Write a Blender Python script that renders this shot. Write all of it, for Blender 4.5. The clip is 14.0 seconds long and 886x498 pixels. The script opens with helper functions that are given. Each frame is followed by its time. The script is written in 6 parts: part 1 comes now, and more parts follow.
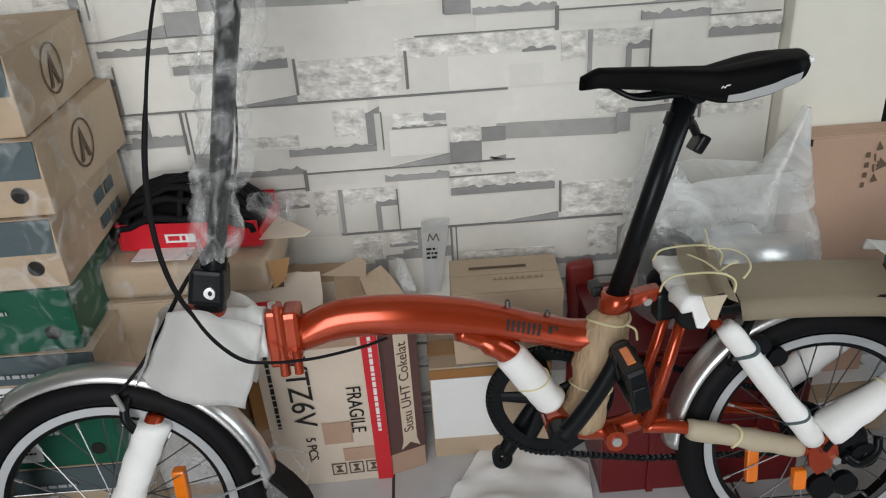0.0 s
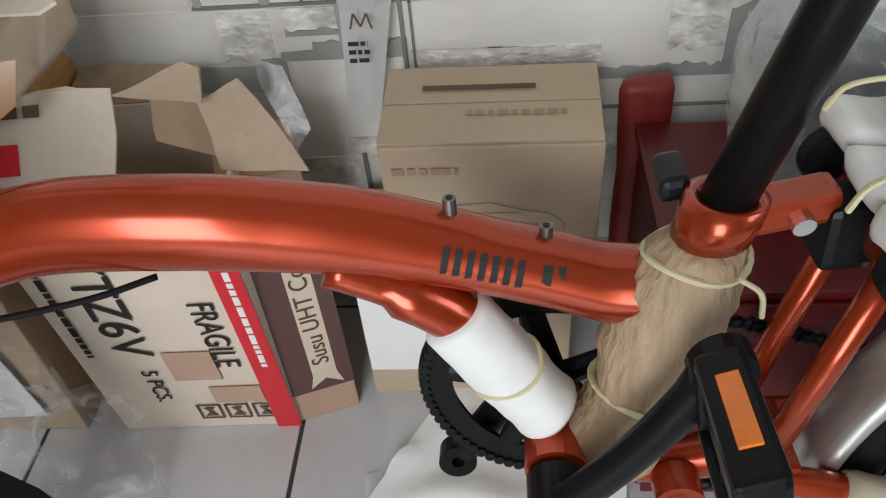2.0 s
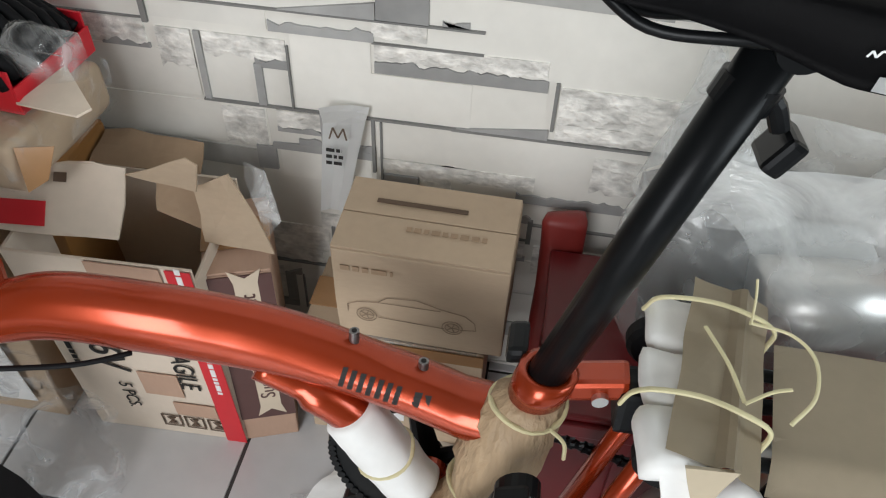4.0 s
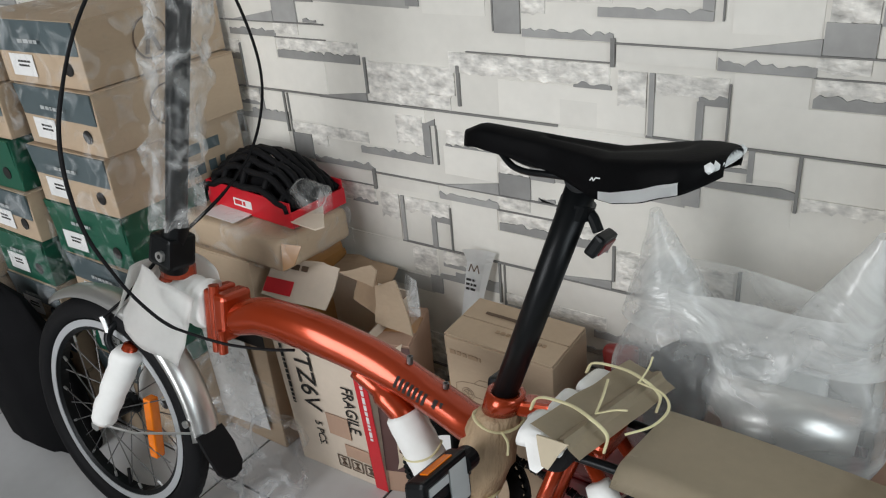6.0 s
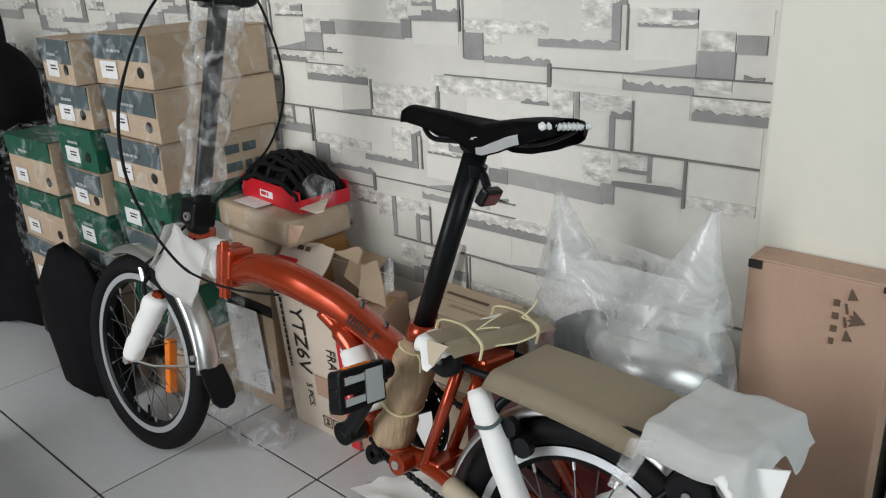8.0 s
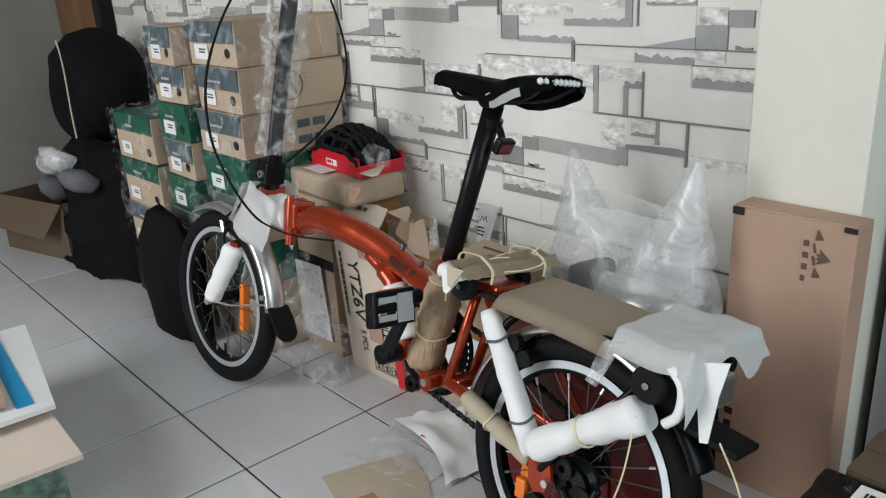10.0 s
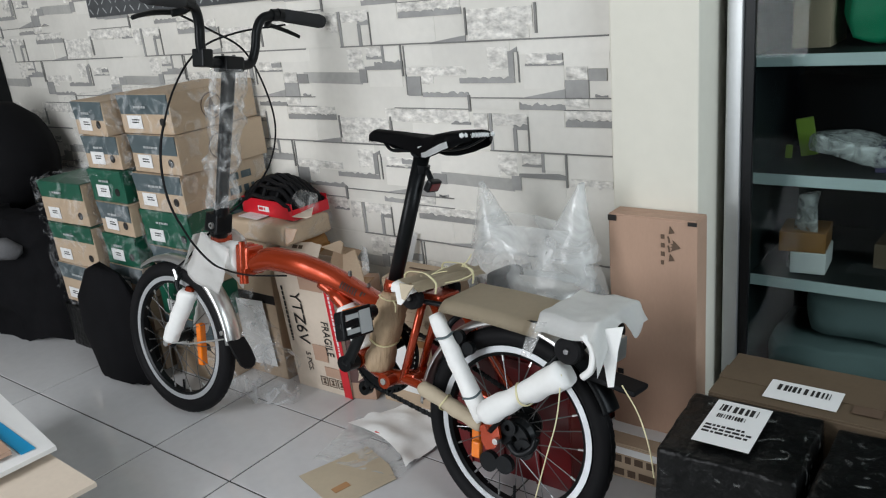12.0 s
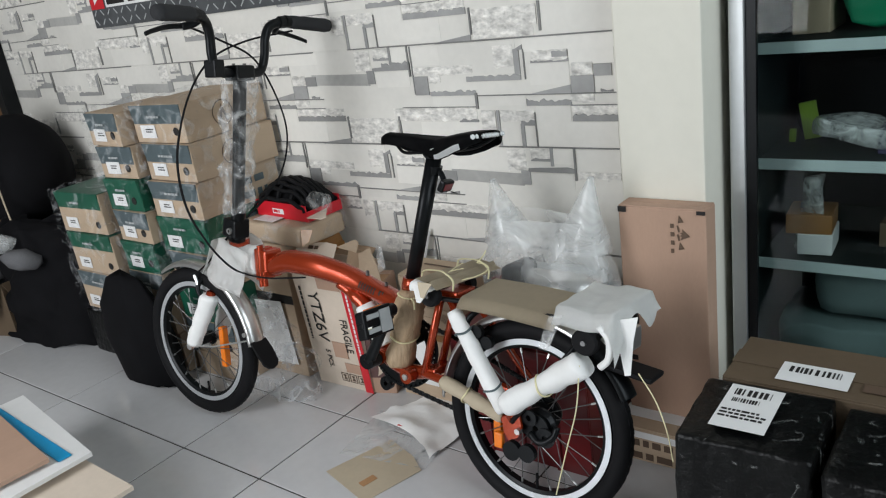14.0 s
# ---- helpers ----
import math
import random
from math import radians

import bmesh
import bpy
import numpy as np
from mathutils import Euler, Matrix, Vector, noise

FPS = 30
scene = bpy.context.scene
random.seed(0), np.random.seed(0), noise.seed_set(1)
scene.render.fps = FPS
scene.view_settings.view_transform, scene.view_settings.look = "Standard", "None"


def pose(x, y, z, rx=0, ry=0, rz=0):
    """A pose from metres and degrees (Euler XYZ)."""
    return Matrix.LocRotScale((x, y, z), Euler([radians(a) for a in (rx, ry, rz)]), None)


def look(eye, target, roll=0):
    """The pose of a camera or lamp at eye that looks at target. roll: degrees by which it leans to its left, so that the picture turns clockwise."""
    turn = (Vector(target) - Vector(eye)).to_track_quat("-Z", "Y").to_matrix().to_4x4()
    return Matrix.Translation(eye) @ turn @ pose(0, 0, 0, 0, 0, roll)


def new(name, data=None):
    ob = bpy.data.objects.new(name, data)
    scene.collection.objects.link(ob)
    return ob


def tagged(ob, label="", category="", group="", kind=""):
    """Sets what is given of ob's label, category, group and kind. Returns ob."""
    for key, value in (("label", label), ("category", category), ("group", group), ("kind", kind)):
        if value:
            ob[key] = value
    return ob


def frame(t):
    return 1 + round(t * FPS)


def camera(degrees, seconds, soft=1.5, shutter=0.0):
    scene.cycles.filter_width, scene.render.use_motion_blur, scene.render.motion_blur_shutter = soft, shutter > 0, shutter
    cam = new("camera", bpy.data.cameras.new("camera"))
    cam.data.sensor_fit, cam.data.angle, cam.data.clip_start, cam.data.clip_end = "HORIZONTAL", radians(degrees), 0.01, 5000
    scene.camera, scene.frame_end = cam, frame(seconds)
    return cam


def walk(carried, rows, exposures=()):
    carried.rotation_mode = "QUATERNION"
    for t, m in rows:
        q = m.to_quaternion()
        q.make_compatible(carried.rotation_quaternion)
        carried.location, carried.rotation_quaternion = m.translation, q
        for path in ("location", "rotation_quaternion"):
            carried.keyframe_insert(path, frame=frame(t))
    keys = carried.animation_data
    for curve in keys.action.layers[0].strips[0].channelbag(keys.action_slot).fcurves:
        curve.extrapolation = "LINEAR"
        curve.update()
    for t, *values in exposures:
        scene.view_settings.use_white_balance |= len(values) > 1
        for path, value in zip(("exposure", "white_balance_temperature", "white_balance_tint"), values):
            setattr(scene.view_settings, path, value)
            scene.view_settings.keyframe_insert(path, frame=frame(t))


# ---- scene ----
cam = camera(58.5, 14.0, 1.15)
PATH = [
    (0, (0.101, 0.703, 1.047), (0.131, 2.473, 0.116), -3.9),
    (0.5, (0.181, 0.88, 0.998), (0.143, 2.519, -0.148), -5.2),
    (1, (0.28, 1.084, 0.928), (0.021, 2.575, -0.38), -10.2),
    (1.5, (0.271, 1.228, 0.821), (0.006, 2.651, -0.559), -10.3),
    (2, (0.24, 1.311, 0.751), (0.067, 2.743, -0.635), -6.0),
    (2.5, (0.228, 1.349, 0.715), (0.15, 2.74, -0.72), -1.5),
    (3, (0.225, 1.375, 0.709), (0.207, 2.743, -0.751), 1.5),
    (3.5, (0.247, 1.36, 0.788), (0.32, 2.688, -0.705), 5.3),
    (4, (0.324, 1.281, 0.937), (0.132, 2.69, -0.469), 2.5),
    (4.2, (0.397, 1.24, 0.992), (-0.081, 2.655, -0.338), -0.5),
    (6.3, (0.822, 1.002, 1.03), (-0.309, 2.422, 0.191), -5.0),
    (6.5, (0.878, 0.999, 1.023), (-0.317, 2.393, 0.23), -5.1),
    (7, (0.998, 0.988, 1.008), (-0.293, 2.338, 0.295), -4.2),
    (7.3, (1.091, 0.935, 0.85), (-0.28, 2.317, 0.393), -0.8),
    (7.5, (1.045, 0.959, 0.978), (-0.241, 2.337, 0.309), -3.3),
    (8, (1.085, 0.896, 0.966), (-0.178, 2.279, 0.267), -2.4),
    (8.2, (1.104, 0.865, 0.968), (-0.157, 2.252, 0.27), -2.2),
    (10.3, (1.337, 0.78, 0.928), (-0.091, 2.01, 0.259), -3.0),
    (10.5, (1.361, 0.74, 0.937), (-0.009, 2.033, 0.263), -2.8),
    (11, (1.384, 0.605, 0.992), (0.109, 1.993, 0.322), -3.9),
    (11.5, (1.403, 0.527, 1.021), (0.17, 1.968, 0.386), -5.2),
    (12, (1.42, 0.491, 1.04), (0.232, 1.97, 0.407), -5.8),
    (12.5, (1.428, 0.472, 1.043), (0.24, 1.95, 0.408), -6.2),
    (13, (1.427, 0.458, 1.054), (0.238, 1.913, 0.372), -6.7),
    (13.5, (1.428, 0.449, 1.07), (0.228, 1.895, 0.385), -7.7),
    (14, (1.427, 0.457, 1.081), (0.231, 1.915, 0.414), -8.4),
]
walk(cam, [(t, look(eye, target, roll)) for t, eye, target, roll in PATH], ((0, -0.46, 6550, 10), (1.0, -0.32, 6550, 10), (1.5, -0.12, 6450, 10), (3.5, -0.08, 6500, 10), (4.2, -0.05, 6550, 10), (6.5, -0.36, 6550, 10), (8.2, -0.36, 6550, 10), (10.3, -0.3, 6400, 10), (14, -0.3, 6400, 10)))

# ---- world and light ----
world = bpy.data.worlds.new("sky")
scene.world = world
world.use_nodes = True
wn = world.node_tree.nodes
sky = wn.new("ShaderNodeTexSky")
sky.sky_type, sky.sun_disc, sky.sun_elevation, sky.sun_rotation = "NISHITA", False, radians(40), radians(60)
world.node_tree.links.new(sky.outputs[0], wn["Background"].inputs[0])
wn["Background"].inputs[1].default_value = 0.10


def area(name, eye, target, sx, sy, watts, colour):
    data = bpy.data.lights.new(name, "AREA")
    data.shape, data.size, data.size_y, data.energy, data.color = "RECTANGLE", sx, sy, watts, colour
    ob = new(name, data)
    ob.matrix_world = look(eye, target)
    return ob


# daylight entering by the open door behind the camera and by the shop front at the side
area("door_daylight", (-0.35, -1.06, 1.38), (-0.35, 2.0, 0.0), 1.2, 2.1, 80, (0.97, 0.985, 1.0))
area("shopfront_daylight", (2.76, 1.05, 1.60), (0.0, 1.35, 0.7), 1.2, 1.5, 35, (0.90, 0.975, 1.0))

# ---- materials ----


def nodes_of(name):
    m = bpy.data.materials.new(name)
    m.use_nodes = True
    return m, m.node_tree.nodes, m.node_tree.links, m.node_tree.nodes["Principled BSDF"]


def plain(name, col, rough=0.6, metal=0.0, var=0.15, scale=6.0, fine=60.0, bump=0.15, coat=0.0, rand=0.0, stretch=(1, 1, 1), dist=0.002, sheen=0.0):
    """A surface with stains at one scale and grain at another."""
    m, n, l, b = nodes_of(name)
    tc, mp = n.new("ShaderNodeTexCoord"), n.new("ShaderNodeMapping")
    mp.inputs["Scale"].default_value = stretch
    l.new(tc.outputs["Object"], mp.inputs[0])
    big, small = n.new("ShaderNodeTexNoise"), n.new("ShaderNodeTexNoise")
    big.inputs["Scale"].default_value, small.inputs["Scale"].default_value = scale, fine
    big.inputs["Detail"].default_value, small.inputs["Detail"].default_value = 4.0, 3.0
    l.new(mp.outputs[0], big.inputs["Vector"]), l.new(mp.outputs[0], small.inputs["Vector"])
    add = n.new("ShaderNodeMath")
    add.operation = "MULTIPLY_ADD"
    add.inputs[1].default_value = 0.35
    l.new(small.outputs[0], add.inputs[0]), l.new(big.outputs[0], add.inputs[2])
    ramp = n.new("ShaderNodeMapRange")
    ramp.inputs["From Min"].default_value, ramp.inputs["From Max"].default_value = 0.35, 1.0
    ramp.inputs["To Min"].default_value, ramp.inputs["To Max"].default_value = 1 - var, 1 + var
    l.new(add.outputs[0], ramp.inputs[0])
    value = ramp.outputs[0]
    if rand:
        info, r2 = n.new("ShaderNodeObjectInfo"), n.new("ShaderNodeMapRange")
        r2.inputs["To Min"].default_value, r2.inputs["To Max"].default_value = 1 - rand, 1 + rand
        mul = n.new("ShaderNodeMath")
        mul.operation = "MULTIPLY"
        l.new(info.outputs["Random"], r2.inputs[0]), l.new(value, mul.inputs[0]), l.new(r2.outputs[0], mul.inputs[1])
        value = mul.outputs[0]
    hue = n.new("ShaderNodeHueSaturation")
    hue.inputs["Color"].default_value = (*col, 1)
    l.new(value, hue.inputs["Value"]), l.new(hue.outputs[0], b.inputs["Base Color"])
    b.inputs["Roughness"].default_value, b.inputs["Metallic"].default_value = rough, metal
    b.inputs["Coat Weight"].default_value = coat
    b.inputs["Coat Roughness"].default_value = 0.08
    b.inputs["Sheen Weight"].default_value = sheen
    if bump:
        bp = n.new("ShaderNodeBump")
        bp.inputs["Strength"].default_value, bp.inputs["Distance"].default_value = bump, dist
        l.new(add.outputs[0], bp.inputs["Height"]), l.new(bp.outputs[0], b.inputs["Normal"])
    return m


def film(name, amount, tint=(0.9, 0.93, 0.95), wrinkle=26.0, rough=0.12, low=0.05, span=(0.42, 0.72)):
    """Thin clear plastic: mostly seen through, glossy and milky along its creases."""
    m, n, l, b = nodes_of(name)
    tc, noi = n.new("ShaderNodeTexCoord"), n.new("ShaderNodeTexNoise")
    noi.inputs["Scale"].default_value, noi.inputs["Detail"].default_value, noi.inputs["Distortion"].default_value = wrinkle, 5.0, 1.2
    l.new(tc.outputs["Object"], noi.inputs["Vector"])
    bp = n.new("ShaderNodeBump")
    bp.inputs["Strength"].default_value, bp.inputs["Distance"].default_value = 0.9, 0.012
    l.new(noi.outputs[0], bp.inputs["Height"]), l.new(bp.outputs[0], b.inputs["Normal"])
    b.inputs["Base Color"].default_value, b.inputs["Roughness"].default_value = (*tint, 1), rough
    b.inputs["Specular IOR Level"].default_value = 0.9
    clear, mix, ramp = n.new("ShaderNodeBsdfTransparent"), n.new("ShaderNodeMixShader"), n.new("ShaderNodeMapRange")
    ramp.inputs["From Min"].default_value, ramp.inputs["From Max"].default_value = span
    ramp.inputs["To Min"].default_value, ramp.inputs["To Max"].default_value = low, amount
    l.new(noi.outputs[0], ramp.inputs[0]), l.new(ramp.outputs[0], mix.inputs[0])
    l.new(clear.outputs[0], mix.inputs[1]), l.new(b.outputs[0], mix.inputs[2])
    l.new(mix.outputs[0], n["Material Output"].inputs["Surface"])
    return m


def glass(name):
    """A clear pane with a faint grey body and a gloss."""
    m, n, l, b = nodes_of(name)
    clear, mix, fr = n.new("ShaderNodeBsdfTransparent"), n.new("ShaderNodeMixShader"), n.new("ShaderNodeFresnel")
    gl = n.new("ShaderNodeBsdfGlossy")
    gl.inputs["Roughness"].default_value = 0.02
    clear.inputs[0].default_value = (0.70, 0.77, 0.76, 1)
    fr.inputs["IOR"].default_value = 1.22
    l.new(fr.outputs[0], mix.inputs[0]), l.new(clear.outputs[0], mix.inputs[1]), l.new(gl.outputs[0], mix.inputs[2])
    l.new(mix.outputs[0], n["Material Output"].inputs["Surface"])
    return m


M_TILE = plain("floor_tile", (0.59, 0.59, 0.595), 0.12, var=0.10, scale=3, fine=40, bump=0.03, rand=0.04)
M_GROUT = plain("grout", (0.055, 0.052, 0.05), 0.8, var=0.3)
M_SMOOTH = plain("printed_smooth_stone", (0.76, 0.74, 0.685), 0.62, var=0.10, scale=5, fine=50, bump=0.06, rand=0.06)
M_ROUGH = plain("printed_rough_stone", (0.72, 0.70, 0.655), 0.65, var=0.55, scale=38, fine=120, bump=1.0, rand=0.05, dist=0.006, stretch=(1, 1, 1.7))
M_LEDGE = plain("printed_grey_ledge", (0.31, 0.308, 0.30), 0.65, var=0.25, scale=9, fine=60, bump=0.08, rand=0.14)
M_JOINT = plain("printed_shade_band", (0.40, 0.395, 0.375), 0.65, var=0.25, scale=7, rand=0.08)
M_DARKJOINT = plain("printed_dark_joint", (0.20, 0.198, 0.19), 0.7, var=0.3)
M_PAPER = plain("printed_pale_stone", (0.73, 0.71, 0.655), 0.62, var=0.10, scale=6, fine=50, bump=0.05)
M_PAINT = plain("cream_wall_paint", (0.74, 0.72, 0.63), 0.55, var=0.07, scale=2, fine=30, bump=0.05)
# unseen walls and ceiling, kept dark so that less light bounces into the shadows
M_ROOM = plain("low_bounce_wall_paint", (0.22, 0.21, 0.19), 0.7, var=0.1)
M_CEIL = plain("low_bounce_ceiling_paint", (0.28, 0.28, 0.27), 0.8, var=0.05)
M_WOODDOOR = plain("brown_wood", (0.17, 0.085, 0.035), 0.45, var=0.35, scale=3, fine=30, stretch=(6, 6, 0.6))
M_ALU = plain("grey_aluminium", (0.50, 0.52, 0.53), 0.38, 0.7, var=0.08)
# near-black: the shade inside the cabinet is put into this colour
M_CABIN = plain("shaded_cabinet_inside", (0.013, 0.018, 0.018), 0.6, var=0.2)
M_SHELF = plain("pale_shelf_edge", (0.52, 0.60, 0.60), 0.45, var=0.1)
M_CARTON = plain("brown_cardboard", (0.48, 0.365, 0.255), 0.75, var=0.12, scale=5, fine=90, bump=0.12, stretch=(1, 1, 3))
M_CARTON2 = plain("pinkish_cardboard", (0.46, 0.30, 0.215), 0.72, var=0.10, scale=3, fine=70, bump=0.1, stretch=(3, 1, 1))
M_CARTONPALE = plain("pale_cardboard", (0.68, 0.58, 0.475), 0.72, var=0.10, scale=4, fine=80, bump=0.1)
# brown card with the shade it stands in put into its colour
M_CARTONSHADE = plain("shaded_brown_cardboard", (0.11, 0.076, 0.045), 0.7, var=0.15, scale=5, fine=90, bump=0.12)
M_CARTONIN = plain("cardboard_inside", (0.36, 0.25, 0.16), 0.8, var=0.2, scale=6, fine=80, bump=0.2)
M_SLATE = plain("slate_blue_lid", (0.085, 0.115, 0.125), 0.42, var=0.12, scale=6)
M_GREEN = plain("dark_green_lid", (0.01, 0.095, 0.055), 0.38, var=0.15, scale=6)
M_LABEL = plain("white_label_paper", (0.80, 0.80, 0.79), 0.6, var=0.05)
M_INK = plain("black_ink", (0.025, 0.023, 0.022), 0.6, var=0.1, bump=0)
M_PRINT = plain("brown_ink", (0.11, 0.07, 0.045), 0.7, var=0.2, bump=0)
M_FAINT = plain("faint_brown_ink", (0.25, 0.18, 0.12), 0.7, var=0.3, scale=30, bump=0)
M_POUCH = plain("soft_red_plastic", (0.22, 0.022, 0.018), 0.5, var=0.15)
M_REDINK = plain("red_print", (0.62, 0.02, 0.03), 0.4, var=0.1)
M_REDBOX = plain("red_box_card", (0.60, 0.012, 0.025), 0.35, var=0.12)
M_CHOC = plain("chocolate_print", (0.105, 0.05, 0.045), 0.4, var=0.15)
M_CREAMINK = plain("cream_print", (0.62, 0.52, 0.40), 0.6, var=0.1)
M_TAPE = plain("brown_packing_tape", (0.40, 0.22, 0.10), 0.25, var=0.12, scale=8)
M_ORANGEBOX = plain("orange_brown_card", (0.30, 0.14, 0.04), 0.5, var=0.15)
M_BLACKPLAST = plain("black_stretch_wrap", (0.003, 0.0032, 0.0032), 0.36, var=0.4, scale=14, fine=60, bump=0.8, dist=0.01)
M_BLACKCLOTH = plain("black_cloth", (0.0055, 0.0055, 0.0065), 0.85, var=0.3, scale=12, fine=200, bump=0.4)
M_GREYCLOTH = plain("grey_cloth", (0.12, 0.12, 0.125), 0.85, var=0.3, scale=12, fine=200, bump=0.4)
M_REDPAINT = plain("metallic_orange_red_paint", (0.40, 0.046, 0.010), 0.26, 0.58, var=0.06, scale=4, fine=900, bump=0.0, coat=0.5)
M_REDPAINT.node_tree.nodes["Principled BSDF"].inputs["Coat Roughness"].default_value = 0.12
M_BLACKMETAL = plain("black_anodised_metal", (0.008, 0.009, 0.010), 0.34, 0.3, var=0.15, bump=0.02)
M_BLACKRUB = plain("black_rubber", (0.009, 0.009, 0.010), 0.62, var=0.2, fine=160, bump=0.25)
M_GRIP = plain("dark_grey_grip_rubber", (0.035, 0.036, 0.038), 0.8, var=0.15, fine=260, bump=0.5)
M_SILVER = plain("brushed_silver", (0.62, 0.62, 0.61), 0.32, 0.9, var=0.06, bump=0.02)
M_RIM = plain("polished_rim", (0.66, 0.68, 0.70), 0.35, 0.6, var=0.06, bump=0)
M_CHAIN = plain("grey_chain_steel", (0.20, 0.20, 0.20), 0.35, 0.9, var=0.2)
M_FOAM = plain("white_packing_foam", (0.87, 0.87, 0.85), 0.8, var=0.06, scale=12, fine=120, bump=0.3)
M_KRAFT = plain("kraft_paper_wrap", (0.42, 0.30, 0.185), 0.6, var=0.30, scale=11, fine=60, bump=1.0, stretch=(2.5, 2.5, 0.45), dist=0.009)
M_PAD = plain("tan_card_pad", (0.49, 0.415, 0.30), 0.7, var=0.12, scale=8, fine=80, bump=0.2)
M_TIE = plain("cream_plastic_tie", (0.72, 0.66, 0.40), 0.4, var=0.08)
M_ORANGE = plain("amber_reflector", (0.85, 0.20, 0.008), 0.18, var=0.1, scale=60, fine=300, bump=0.5, coat=0.5)
M_SADDLE = plain("black_saddle_cover", (0.006, 0.006, 0.007), 0.55, var=0.2, fine=240, bump=0.25)
M_WHITE = plain("white_gloss_trim", (0.78, 0.80, 0.80), 0.3, var=0.04)
M_GREYPLAST = plain("grey_plastic", (0.42, 0.44, 0.44), 0.45, var=0.1)
M_REDCRATE = plain("dark_red_plastic", (0.13, 0.007, 0.009), 0.35, var=0.15, scale=5)
M_CYAN = plain("cyan_print", (0.01, 0.32, 0.62), 0.4, var=0.1)
M_LIME = plain("lime_print", (0.42, 0.62, 0.08), 0.4, var=0.1)
M_EMERALD = plain("emerald_cloth", (0.0, 0.22, 0.10), 0.55, var=0.15, scale=5)
M_FLORAL = plain("green_floral_card", (0.16, 0.26, 0.20), 0.6, var=0.9, scale=26, fine=60, bump=0.1)
M_NAVY = plain("dark_purple_box", (0.03, 0.022, 0.08), 0.4, var=0.15)
M_SHEET = plain("grey_green_cloth", (0.16, 0.22, 0.22), 0.8, var=0.2, scale=5)
M_STEELBAN = plain("dark_grey_banner_print", (0.075, 0.08, 0.085), 0.4, var=0.3, scale=14)
M_FILM = film("clear_plastic_film", 0.55, low=0.02, wrinkle=18.0, span=(0.48, 0.74))
M_BAG = film("milky_plastic_bag", 0.70, (0.80, 0.82, 0.81), 9.0, 0.16, 0.24, (0.44, 0.72))
M_WRAPFILM = film("clear_wrap", 0.34, wrinkle=24, low=0.0, span=(0.50, 0.78))
M_PARCELFILM = film("tight_clear_tape", 0.5, (0.5, 0.52, 0.5), 30, 0.18, 0.0, (0.63, 0.80))
M_BUBBLE = film("bubble_wrap_film", 0.50, (0.80, 0.81, 0.80), 24.0, 0.12, 0.06)
M_WHITEFILM = film("white_crumpled_film", 0.9, (0.80, 0.81, 0.80), 30.0, 0.2, 0.30)
M_GLASS = glass("cabinet_glass")

for dull in (M_BLACKCLOTH, M_BLACKRUB, M_GRIP, M_SADDLE, M_GREYCLOTH):
    dull.node_tree.nodes["Principled BSDF"].inputs["Specular IOR Level"].default_value = 0.12
for dull in (M_BLACKPLAST, M_BLACKMETAL, M_CABIN, M_INK):
    dull.node_tree.nodes["Principled BSDF"].inputs["Specular IOR Level"].default_value = 0.20

# ---- helpers for building ----


def part(name, bm, material, parent=None, label="", smooth=False):
    """Links a bmesh as one mesh object under a thing or a part."""
    me = bpy.data.meshes.new(name)
    bmesh.ops.recalc_face_normals(bm, faces=bm.faces)
    bm.to_mesh(me)
    bm.free()
    me.materials.append(material)
    if smooth:
        me.shade_smooth()
    ob = new(name, me)
    ob.parent = parent
    return tagged(ob, label) if label else ob


def thing(name, m, label, category, group="", kind=""):
    ob = new(name)
    ob.empty_display_size = 0.05
    ob.matrix_world = m
    return tagged(ob, label, category, group, kind)


def boxm(x0, x1, y0, y1, z0, z1, bevel=0.0, bm=None):
    bm = bm or bmesh.new()
    r = bmesh.ops.create_cube(bm, size=1.0, matrix=Matrix.LocRotScale(((x0 + x1) / 2, (y0 + y1) / 2, (z0 + z1) / 2), None, (x1 - x0, y1 - y0, z1 - z0)))
    if bevel:
        bmesh.ops.bevel(bm, geom=list({e for v in r["verts"] for e in v.link_edges}), offset=bevel, segments=2, affect="EDGES", profile=0.6)
    return bm


def tube(points, radius, seg=12, cap=True, bm=None, flat=1.0):
    """A round bar along points; radius may be one number or one per point."""
    bm = bm or bmesh.new()
    pts = [Vector(p) for p in points]
    rad = [float(r) for r in radius] if hasattr(radius, "__len__") else [float(radius)] * len(pts)
    rings, side = [], None
    for i, p in enumerate(pts):
        d = (pts[min(i + 1, len(pts) - 1)] - pts[max(i - 1, 0)]).normalized()
        if side is None:
            side = d.cross(Vector((0, 1, 0)) if abs(d.y) < 0.9 else Vector((1, 0, 0))).normalized()
        side = (side - d * side.dot(d)).normalized()
        other = d.cross(side)
        rings.append([bm.verts.new(p + rad[i] * (math.cos(a) * side + flat * math.sin(a) * other)) for a in (2 * math.pi * k / seg for k in range(seg))])
    for a, b in zip(rings, rings[1:]):
        for k in range(seg):
            bm.faces.new((a[k], a[(k + 1) % seg], b[(k + 1) % seg], b[k]))
    if cap:
        bm.faces.new(rings[0][::-1]), bm.faces.new(rings[-1])
    return bm


def curve(points, steps=8):
    """Points of a smooth line through the given ones."""
    p = [Vector(q) for q in points]
    p = [2 * p[0] - p[1]] + p + [2 * p[-1] - p[-2]]
    out = []
    for i in range(1, len(p) - 2):
        a, b, c, d = p[i - 1 : i + 3]
        for k in range(steps):
            t = k / steps
            out.append(0.5 * (2 * b + (c - a) * t + (2 * a - 5 * b + 4 * c - d) * t * t + (3 * b - a - 3 * c + d) * t**3))
    return out + [p[-2]]


